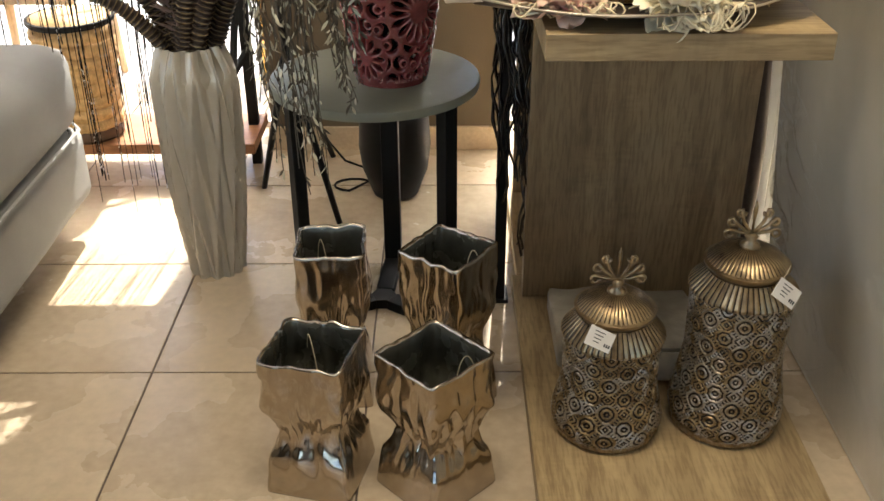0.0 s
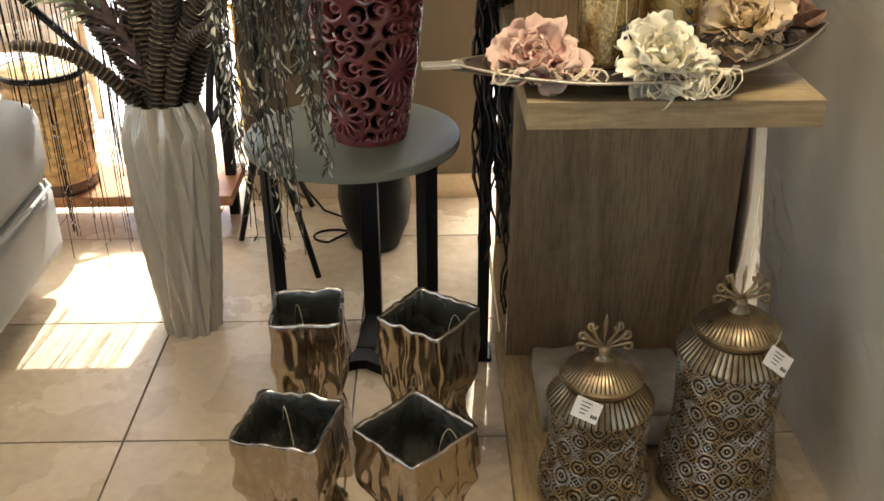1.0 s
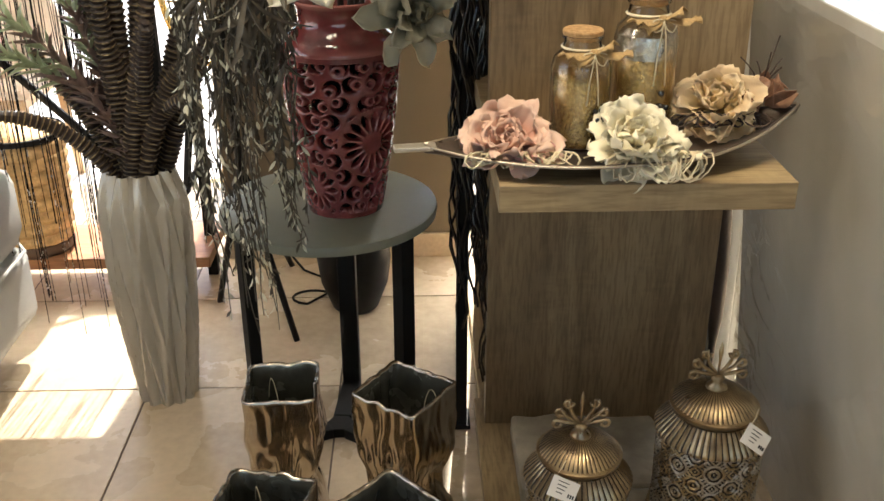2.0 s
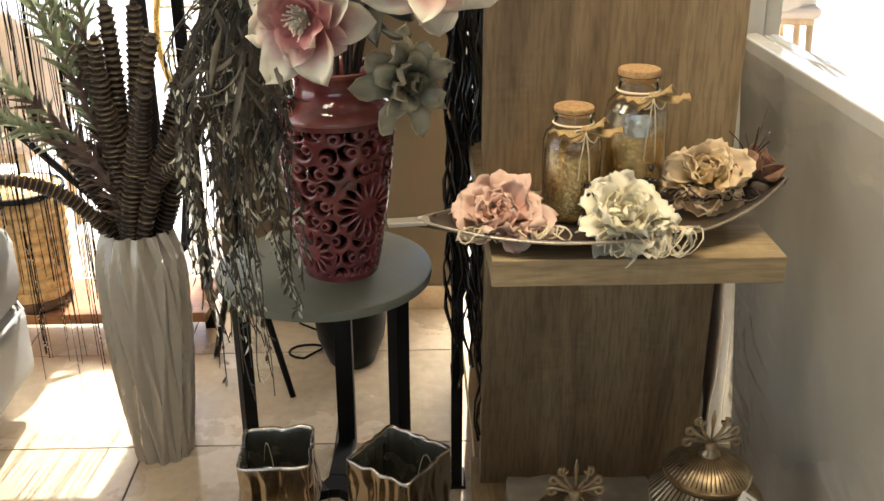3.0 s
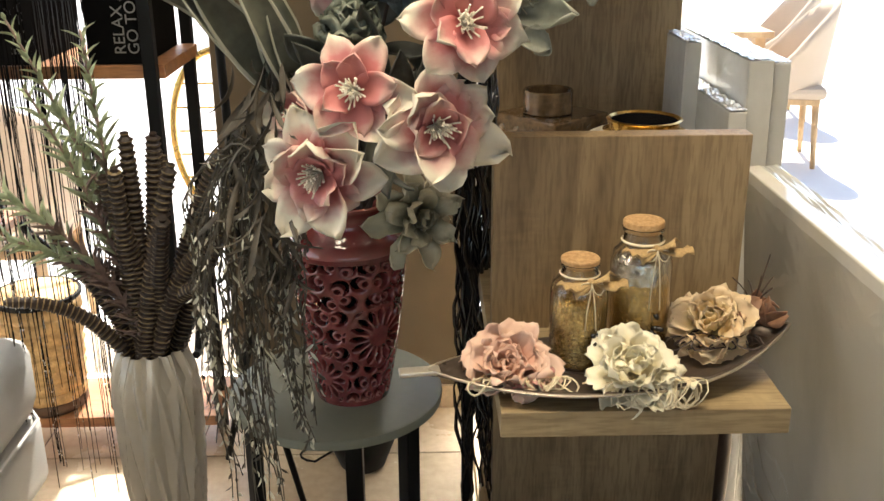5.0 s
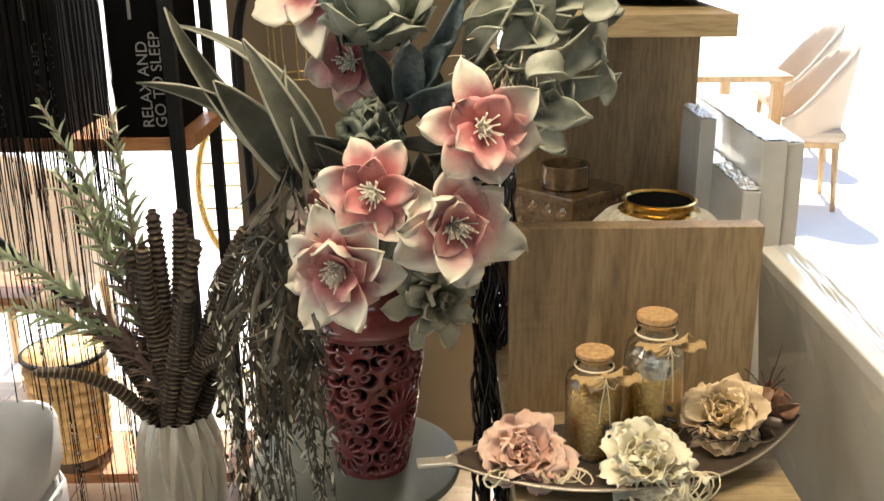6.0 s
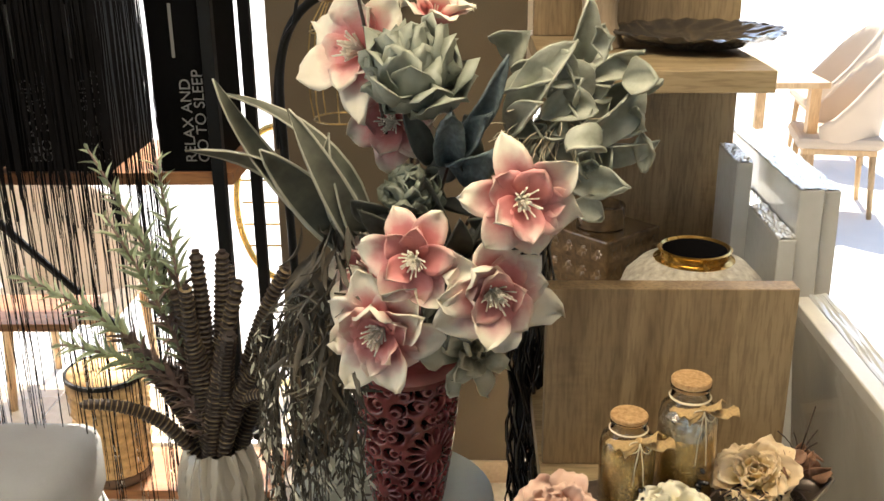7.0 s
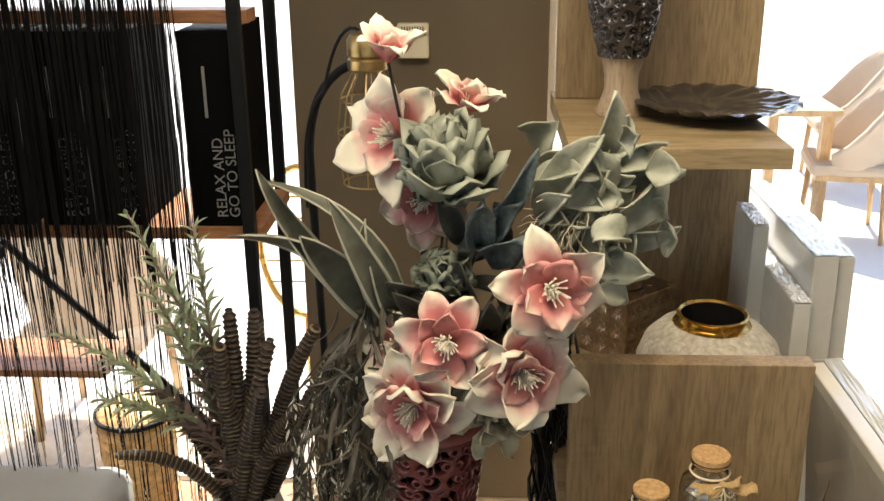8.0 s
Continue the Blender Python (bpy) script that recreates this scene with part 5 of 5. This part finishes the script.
# ---- wrapped boards beside the stands ----
def wrapped(x, y0, y1, z1, thick, lean, material, label, z0=0.0):
    b = thing("wrapped_board", x, (y0 + y1) / 2, z0, label, "board", 0, "wrapped boards")
    h = (y1 - y0) / 2
    bm = bmesh.new()
    box(bm, -thick / 2, thick / 2, -h, h, 0, z1, 0.003)
    m = Matrix.Rotation(radians(lean), 4, "Y")
    low = min((m @ w.co).z for w in bm.verts)
    bmesh.ops.transform(bm, matrix=Matrix.Translation((0, 0, -low)) @ m, verts=bm.verts)
    part("board", bm, material, b)
    if material is WRAP:
        bm = bmesh.new()
        box(bm, -thick / 2 - 0.001, thick / 2 + 0.001, -h - 0.0015, -h + 0.05, z1 * 0.80, z1 * 0.803, 0)
        bmesh.ops.transform(bm, matrix=Matrix.Translation((0, 0, -low)) @ m, verts=bm.verts)
        part("film_fold", bm, FILM, b, "folded edge of the clear film")
        bm = bmesh.new()
        grid = []
        for i in range(31):
            row = []
            for k in range(9):
                q = Vector((i * 0.6, k * 0.5, z1 * 10))
                row.append(bm.verts.new((-thick / 2 + thick * k / 8, -h + 2 * h * i / 30, z1 + 0.002 + 0.007 * abs(noise.noise(q)))))
            grid.append(row)
        for a, c in zip(grid, grid[1:]):
            for k in range(8):
                bm.faces.new((a[k], a[k + 1], c[k + 1], c[k]))
        bmesh.ops.transform(bm, matrix=Matrix.Translation((0, 0, -low)) @ m, verts=bm.verts)
        part("crumpled_film", bm, FILM, b, "loose crumpled plastic along the top")
    return b


grey = wrapped(0.905, 0.9, 2.40, 1.0, 0.03, -5.2, PLASTIC, "large grey board in shiny clear plastic leaning on the stand")
bm = bmesh.new()
grid = []
for i in range(151):
    row = []
    for k in range(101):
        y, z = -0.74 + 1.48 * i / 150, 0.02 + 0.96 * k / 100
        q = noise.noise(Vector((7 * y + 4 * z, 20 * z - 9 * y, 1)))
        p = noise.noise(Vector((30 * y + 16 * z, 34 * z - 22 * y, 5)))
        # taut over most of the board, gathered near the foot of its far end
        g = 0.10 + 1.6 * math.exp(-((y - 0.62) / 0.13) ** 2 - ((z - 0.30) / 0.22) ** 2) + 0.25 * max(0, noise.noise(Vector((2.2 * y, 2.2 * z, 9))) - 0.2)
        row.append(bm.verts.new((-0.0165 - g * (0.012 * (1 - abs(q)) ** 3 + 0.006 * (1 - abs(p)) ** 2), y, z)))
    grid.append(row)
for a, c in zip(grid, grid[1:]):
    for k in range(100):
        bm.faces.new((a[k], c[k], c[k + 1], a[k + 1])).smooth = True
bmesh.ops.transform(bm, matrix=Matrix.Rotation(radians(-5.2), 4, "Y"), verts=bm.verts)
part("crinkled_film", bm, CRINKLE, grey, "loose crinkled clear plastic film")
wrapped(0.950, 0.9, 2.44, 0.985, 0.035, -5.2, WRAP, "large white board in clear plastic behind the grey one")
wrapped(0.768, 2.695, 2.862, 1.15, 0.034, 0, WRAP, "narrow white wrapped board standing upright", 0.033)
wrapped(0.814, 2.508, 2.90, 1.042, 0.036, 0, WRAP, "low white wrapped board with a bare end", 0.033)
wrapped(0.879, 2.531, 3.10, 1.17, 0.05, -1, WRAP, "tall white board in loose shiny plastic")
wrapped(0.926, 2.55, 3.10, 1.162, 0.035, -1, WRAP, "pale board in clear plastic at the back")
pad = thing("leaning_pole", 0.842, 2.5, 0.0, "dark brown tapered pole leaning behind the stand", "pole")
bm = bmesh.new()
tube(bm, [(0.012, 0, 0.0), (0.010, 0.0, 0.15), (0.008, 0, 0.22), (0.004, 0, 0.35), (-0.006, 0, 0.5), (-0.02, 0, 0.74)], [0.006, 0.008, 0.017, 0.021, 0.019, 0.015], 16)
part("shaft", bm, mat("dark_brown_lacquer", (0.05, 0.032, 0.026), 0.4), pad, smooth=True)

# ---- black tassels beside the stand ----
tas = thing("tassel_stand", 0.283, 2.42, 0.0, "black post hung with glossy black twisted ribbons", "stand")
part("post", boxed(-0.012, 0.012, -0.012, 0.012, 0, 1.32, 0.002), BLACK, tas)
part("foot", boxed(-0.02, 0.02, -0.02, 0.05, 0, 0.008), BLACK, tas)
r3 = random.Random(3)
for i in range(38):
    bm = bmesh.new()
    x, y = r3.uniform(-0.025, 0.06), r3.uniform(-0.035, 0.03)
    top, low = r3.uniform(0.85, 1.3), r3.uniform(0.05, 0.5)
    if i > 15:
        # the shorter, thicker ribbons that close the upper part
        x, y, top, low = -0.02 + 0.062 * (i - 16) / 21, r3.uniform(-0.03, 0.03), r3.uniform(1.15, 1.3), r3.uniform(0.36, 0.62)
    p = [Vector((x + 0.009 * math.sin(k * 1.3 + i), y + 0.008 * math.cos(k * 1.1 + i), top + (low - top) * k / 22)) for k in range(23)]
    tube(bm, p, [0.0048 * (0.6 + 0.4 * math.sin(k * (1.3 + 0.05 * i) + i * 2)) + 0.0022 for k in range(23)], 6, flat=0.45)
    part("ribbon", bm, BLACKGLOSS, tas, "", True)


# ---- floor lamp and black vase behind the table ----
lamp = thing("floor_lamp", -0.235, 2.86, 0.0, "black tripod floor lamp with a brass socket and wire cage", "lamp")
part("pole", (lambda b: (tube(b, [(0, 0, 0.42), (0.0, -0.06, 0.9), (0, -0.1, 1.28)] + bend((0, -0.1, 1.30), (0.0, -0.12, 1.50), (0.13, -0.17, 1.545), 10), 0.010, 10), b)[1])(bmesh.new()), BLACK, lamp, "black curved pole", True)
for e in ((0.115, -0.06, 0.0), (0.055, 0.38, 0.0), (-0.12, 0.16, 0.0)):
    bm = bmesh.new()
    tube(bm, [(0, 0, 0.45), e], 0.010, 8, 0.8)
    part("leg", bm, BLACK, lamp, "", True)
sock = part("socket", turned([(0.030, 0), (0.034, 0.004), (0.034, 0.018), (0.030, 0.022), (0.034, 0.026), (0.034, 0.05), (0.028, 0.06), (0.01, 0.066)], 32), OLDBRASS, lamp, "brass lamp socket", 40)
sock.matrix_basis = pose(0.15, -0.2, 1.53) @ Matrix.Diagonal((1.25, 1.25, 1.25, 1))
for k in range(8):
    a = 2 * math.pi * k / 8
    c, s = math.cos(a), math.sin(a)
    bm = bmesh.new()
    tube(bm, [(0.03 * c, 0.03 * s, 0.0), (0.058 * c, 0.058 * s, -0.05), (0.068 * c, 0.068 * s, -0.12), (0.066 * c, 0.066 * s, -0.2), (0.060 * c, 0.060 * s, -0.24)], 0.0018, 5)
    part("cage_wire", bm, OLDBRASS, lamp).matrix_basis = pose(0.15, -0.2, 1.53)
for rr, z in ((0.060, -0.06), (0.068, -0.13), (0.060, -0.24)):
    bm = bmesh.new()
    tube(bm, [(rr * math.cos(q * math.pi / 16), rr * math.sin(q * math.pi / 16), z) for q in range(33)], 0.002, 5)
    part("cage_ring", bm, OLDBRASS, lamp).matrix_basis = pose(0.15, -0.2, 1.53)
bm = bmesh.new()
tube(bm, bend((0.15, -0.2, 1.595), (0.10, -0.19, 1.66), (0.06, -0.17, 1.52), 8) + bend((0.05, -0.16, 1.48), (-0.02, -0.1, 1.42), (-0.012, -0.1, 1.2), 8), 0.004, 6)
part("cable", bm, BLACK, lamp)
bv = thing("black_vase", 0.022, 2.985, 0, "matt black vase with a silver rim band", "vase")
part("body", turned([(0.055, 0), (0.062, 0.006), (0.09, 0.08), (0.099, 0.15), (0.094, 0.23), (0.078, 0.30)], 56), BLACK, bv, "", True)
part("rim_band", turned([(0.079, 0.298), (0.076, 0.315), (0.070, 0.33), (0.064, 0.33), (0.066, 0.30)], 56, cap=(False, False)), SILVERFOIL, bv, "silver rim band", 50)
wire = thing("floor_cable", 0, 0, 0, "thin black cable looped on the tiles", "cable")
bm = bmesh.new()
tube(bm, [Vector((-0.10 + 0.055 * math.cos(q * 0.45), 3.03 + 0.04 * math.sin(q * 0.45), 0.004)) for q in range(11)] + [Vector((-0.02, 3.1, 0.004)), Vector((-0.14, 3.2, 0.004)), Vector((-0.2, 3.26, 0.05))], 0.0035, 6)
part("cable", bm, BLACK, wire)
th = thing("thermostat", -0.035, 3.289, 1.463, "ivory plastic room thermostat on the pier", "thermostat")
part("case", boxed(-0.042, 0.042, -0.022, 0.010, 0, 0.092, 0.005), IVORYPLASTIC, th)
for i in range(9):
    part("vent", boxed(-0.03 + i * 0.007, -0.027 + i * 0.007, -0.0235, -0.0215, 0.070, 0.084), INK, th)


# ---- rack with boxes ----
rack = thing("shelf_rack", -0.95, 3.02, 0, "black metal rack with orange pine shelves", "rack")
for x in (0.548, -0.55):
    for y in (-0.19, 0.18):
        part("post", boxed(x - 0.014, x + 0.014, y - 0.014, y + 0.014, 0, 2.3, 0.001), BLACK, rack)
part("half_shelf", boxed(-0.535, 0.14, -0.175, 0.02, 0.712, 0.733, 0.002), PINE, rack, "short orange pine shelf board")
for z, y0, y1 in ((0.125, 0.02, 0.26), (1.122, -0.175, 0.165), (1.635, -0.175, -0.09)):
    part("shelf", boxed(-0.535, 0.575, y0, y1, z - 0.03, z, 0.002), PINE, rack, "orange pine shelf board")
for p in (((-0.27, 0.2, 0.956), (0.3, 0.2, 0.35)), ((0.548, 0.16, 0.60), (0.548, -0.03, 0.34)), ((0.548, -0.05, 0.345), (0.548, 0.17, 0.345))):
    bm = bmesh.new()
    tube(bm, p, 0.011, 6)
    part("brace", bm, BLACK, rack)


def writing(parent, text, size, x, z, depth, label):
    cu = bpy.data.curves.new("lettering", "FONT")
    cu.body, cu.size, cu.extrude = text, size, 0.0004
    tmp = bpy.data.objects.new("lettering", cu)
    scene.collection.objects.link(tmp)
    bpy.context.view_layer.update()
    me = bpy.data.meshes.new_from_object(tmp.evaluated_get(bpy.context.evaluated_depsgraph_get()))
    bpy.data.objects.remove(tmp)
    me.materials.clear()
    me.materials.append(SILVERINK)
    ob = new("lettering", me)
    ob.parent = parent
    ob.matrix_basis = Matrix.Translation((x, depth, z)) @ Matrix.Rotation(radians(90), 4, "X") @ Matrix.Rotation(radians(90), 4, "Z")
    tagged(ob, label)


for i, (x, w) in enumerate(((-0.481, 0.128), (-0.715, 0.10), (-0.85, 0.13), (-1.02, 0.16), (-1.22, 0.2))):
    b = thing("mattress_box", x, 2.855, 1.123, "black cardboard carton with silver lettering on the rack", "box", 0, "cartons on the rack")
    part("carton", boxed(-w / 2, w / 2, 0, 0.30, 0, 0.465, 0.002), CARD, b)
    part("carton_edge", boxed(w / 2 + 0.0005, w / 2 + 0.002, 0.001, 0.004, 0.01, 0.46), SILVERINK, b, "silver edge line")
    writing(b, "RELAX AND", 0.036, 0.022, 0.022, -0.001, "silver slogan lettering")
    writing(b, "GO TO SLEEP", 0.036, 0.052, 0.022, -0.001, "silver slogan lettering")
    bm = bmesh.new()
    box(bm, -0.012, -0.005, -0.0012, -0.0002, 0.265, 0.385)
    part("brand_bar", bm, SILVERINK, b, "silver brand mark")


def basket(x, y, z, r, h, lab):
    b = thing("wicker_basket", x, y, z, lab, "basket")
    part("inner_wall", turned([(r * 0.8, 0.0), (r * 0.98, h)], 40), WICKER, b, "", True)
    for i in range(8):
        zz = h * (0.14 + 0.74 * i / 7)
        bm = bmesh.new()
        rr = r * (0.82 + 0.18 * zz / h)
        lathe(bm, [(rr, zz - h * 0.042), (rr + 0.006, zz), (rr, zz + h * 0.042)], 64, lambda q, a, zq: q * (1 + 0.02 * math.cos(16 * a + i * math.pi)))
        part("woven_band", bm, WICKER, b, "", True)
    part("base_ring", turned([(r * 0.8, 0), (r * 0.86, 0.01), (r * 0.84, h * 0.09), (r * 0.8, h * 0.1)], 40), mat("dark_walnut", (0.10, 0.055, 0.03), 0.5), b, "dark base ring", True)
    part("top_ring", turned([(r * 0.99, h * 0.95), (r * 1.05, h * 0.97), (r * 1.05, h), (r * 0.96, h)], 40, cap=(False, False)), BLACK, b, "dark rim", 50)


basket(-0.86, 3.13, 0.126, 0.112, 0.34, "honey-coloured wicker basket with a dark rim")

# ---- string curtain ----
cur = thing("string_curtain", -1.0, 2.76, 0.0, "black string curtain with silver sequins hanging before the rack", "curtain")
part("rod", (lambda b: (tube(b, [(-0.6, 0, 2.35), (0.5, 0, 2.35)], 0.010, 8), b)[1])(bmesh.new()), BLACK, cur)
for x in (-0.58, 0.48):
    part("hanger", boxed(x - 0.004, x + 0.004, -0.004, 0.004, 2.35, 2.8), BLACK, cur)
strings, sequins = bmesh.new(), bmesh.new()
r4 = random.Random(9)
for i in range(230):
    k = r4.random()
    x = r4.gauss(r4.choice((0.10, 0.27, -0.12, -0.3, 0.44, 0.0)), 0.055)
    x = max(-0.58, min(0.47, x))
    y = r4.uniform(-0.03, 0.03)
    low = r4.uniform(0.04, 0.2) if r4.random() < 0.25 else r4.uniform(0.25, 1.0)
    p = [Vector((x + 0.004 * math.sin(q * 1.1 + i) + (0.02 * math.sin(i) * (q / 14)), y, 2.35 + (low - 2.35) * q / 14)) for q in range(15)]
    tube(strings, p, 0.0009 if k < 0.7 else 0.0016, 3)
    if k > 0.45 and low < 0.6:
        for q in range(20):
            z = r4.uniform(low, low + 0.35)
            t = (2.35 - z) / (2.35 - low) * 14
            a = p[int(t)].lerp(p[min(14, int(t) + 1)], t % 1)
            s = 0.0019
            tube(sequins, [a + Vector((0, -0.002, -s * 1.5)), a + Vector((0, -0.002, 0)), a + Vector((0, -0.002, s * 1.5))], [0.0007, s, 0.0007], 4)
for i in range(330):
    # the thick upper part of the fringe, which ends above the knees of the long threads
    x = -0.58 + 1.0 * r4.random() ** 0.85
    y, low = r4.uniform(-0.03, 0.03), r4.uniform(1.0, 1.25) - 0.12 * r4.random() ** 3
    p = [Vector((x + 0.003 * math.sin(q * 1.1 + i) + 0.012 * math.sin(i) * q / 9, y, 2.35 + (low - 2.35) * q / 9)) for q in range(10)]
    tube(strings, p, 0.0012 if i % 3 else 0.0019, 3)
tagged(part("thread_fringe", strings, THREAD, cur, "fine black threads"), kind="stuff")
tagged(part("sequin_scatter", sequins, SEQUIN, cur, "tiny silver sequins"), kind="stuff")


# ---- sofa ----
sofa = thing("sofa", -1.25, 2.0, 0, "pale grey velvet daybed sofa with a thick rounded cushion", "sofa")


def cushion(bm, x0, x1, y0, y1, z0, z1, bev, puff):
    box(bm, x0, x1, y0, y1, z0, z1, bev)
    bmesh.ops.subdivide_edges(bm, edges=[e for e in bm.edges if e.calc_length() > 0.1], cuts=10, use_grid_fill=True)
    for w in bm.verts:
        u, v2 = (w.co.x - x0) / (x1 - x0) * 2 - 1, (w.co.y - y0) / (y1 - y0) * 2 - 1
        w.co.z += puff * max(0, 1 - u * u) * max(0, 1 - v2 * v2) * (1 if w.co.z > (z0 + z1) / 2 else 0) + 0.006 * noise.noise(w.co * 5)
    return bm


part("base", cushion(bmesh.new(), -0.6, 0.505, -0.9, 0.795, 0.10, 0.29, 0.03, 0), FABRIC, sofa, "", True)
part("cushion", cushion(bmesh.new(), -0.6, 0.515, -0.9, 0.805, 0.292, 0.505, 0.06, 0.02), FABRIC, sofa, "thick rounded velvet cushion", True)
bm = bmesh.new()
tube(bm, [(0.512, -0.85, 0.292), (0.512, 0.74, 0.292), (0.47, 0.80, 0.292), (-0.55, 0.80, 0.292)], 0.005, 6)
part("piping", bm, FABRIC, sofa, "", True)
for x in (-0.5, 0.40):
    for y in (-0.8, 0.68):
        part("leg", turned([(0.018, 0), (0.025, 0.105)], 16), BEECH, sofa)


# ---- outside: chair, table, gold ring ----
def outdoor_chair(x, y, rz):
    c = thing("dining_chair", x, y, -0.03, "beige upholstered shell chair on beech legs", "chair", rz, "chairs outside")
    bm = bmesh.new()
    grid = []
    for i in range(15):
        t = i / 14
        a = radians(-118 + 236 * t)
        top = 0.62 + 0.32 * max(0, math.cos(a)) ** 0.8 if abs(math.degrees(a)) < 90 else 0.62 - 0.1 * (abs(math.degrees(a)) - 90) / 28
        row = []
        for j in range(8):
            s = j / 7
            z = 0.42 + (top - 0.42) * s
            rr = 0.23 + 0.06 * s
            row.append(bm.verts.new((rr * math.sin(a), rr * math.cos(a), z)))
        grid.append(row)
    for a, b in zip(grid, grid[1:]):
        for j in range(7):
            bm.faces.new((a[j], a[j + 1], b[j + 1], b[j])).smooth = True
    part("backrest", bm, CHAIRFAB, c, "curved upholstered back").modifiers.new("thickness", "SOLIDIFY").thickness = 0.03
    part("seat", boxed(-0.235, 0.235, -0.24, 0.23, 0.40, 0.47, 0.03), CHAIRFAB, c, "padded seat")
    part("seat_frame", boxed(-0.2, 0.2, -0.2, 0.2, 0.365, 0.399, 0.004), BEECH, c)
    for sx in (-1, 1):
        for sy in (-1, 1):
            bm = bmesh.new()
            tube(bm, [(sx * 0.18, sy * 0.18, 0.38), (sx * 0.2, sy * 0.2, 0.0)], 0.02, 10, 0.7)
            part("leg", bm, BEECH, c, "", True)
    return c


ch = outdoor_chair(2.28, 6.3, -100)
copy_thing(ch, pose(2.66, 7.5, -0.03, 0, 0, -95))
copy_thing(ch, pose(-1.27, 3.93, -0.03, 0, 0, 180))
tb = thing("dining_table", 1.75, 6.75, -0.03, "pale beech dining table in full sun", "table")
part("tabletop", boxed(-0.42, 0.42, -0.6, 0.6, 0.735, 0.77, 0.004), BEECH, tb)
for sx in (-0.36, 0.36):
    for sy in (-0.52, 0.52):
        part("leg", boxed(sx - 0.03, sx + 0.03, sy - 0.03, sy + 0.03, 0, 0.734, 0.003), BEECH, tb)
ring = thing("gold_ring_stand", -0.48, 3.9, -0.03, "tall gold metal ring stand outside the window", "ornament")
bm = bmesh.new()
tube(bm, [(0.16 * math.cos(q * math.pi / 24), 0, 0.75 + 0.28 * math.sin(q * math.pi / 24)) for q in range(49)], 0.012, 8)
part("ring", bm, GOLD, ring, "gold oval ring", True)
bm = bmesh.new()
for k in range(5):
    tube(bm, [(-0.14, 0, 0.60 + 0.08 * k), (0.14, 0, 0.60 + 0.08 * k)], 0.004, 5)
part("bars", bm, GOLD, ring)
part("post", boxed(-0.012, 0.012, -0.012, 0.012, 0.01, 0.48), GOLD, ring)
part("foot", turned([(0.14, 0), (0.14, 0.012), (0.02, 0.02)], 32), GOLD, ring)


# ---- floor tiles, last ----
def tiles():
    bm = boxed(0.002, 0.447, 0.002, 0.447, -0.003, 0.0, 0.0012)
    me = bpy.data.meshes.new("tile")
    bm.to_mesh(me)
    bm.free()
    me.materials.append(TILE_PIECE)
    for i in range(-6, 6):
        for k in range(-10, 4):
            t = new("tile", me)
            t.parent = floor
            t.matrix_basis = pose(0.004 + 0.449 * i, 2.137 + 0.449 * k, 0.0)


def tile_piece():
    """Stone-look glaze: clouds that differ from tile to tile, small pits and scuffs."""
    m = mat("glazed_beige_tile", (0.50, 0.41, 0.295), 0.26, vary=0.2, scale=4, bump=0.08, bump_scale=45, other=(0.43, 0.345, 0.245))
    n, k = m.node_tree.nodes, m.node_tree.links
    info = n.new("ShaderNodeObjectInfo")
    mp = [x for x in n if x.bl_idname == "ShaderNodeMapping"][0]
    sc = n.new("ShaderNodeVectorMath")
    sc.operation = "SCALE"
    sc.inputs[0].default_value = (37, 91, 13)
    k.new(info.outputs["Random"], sc.inputs["Scale"])
    k.new(sc.outputs[0], mp.inputs["Location"])
    return m


TILE_PIECE = tile_piece()
tiles()
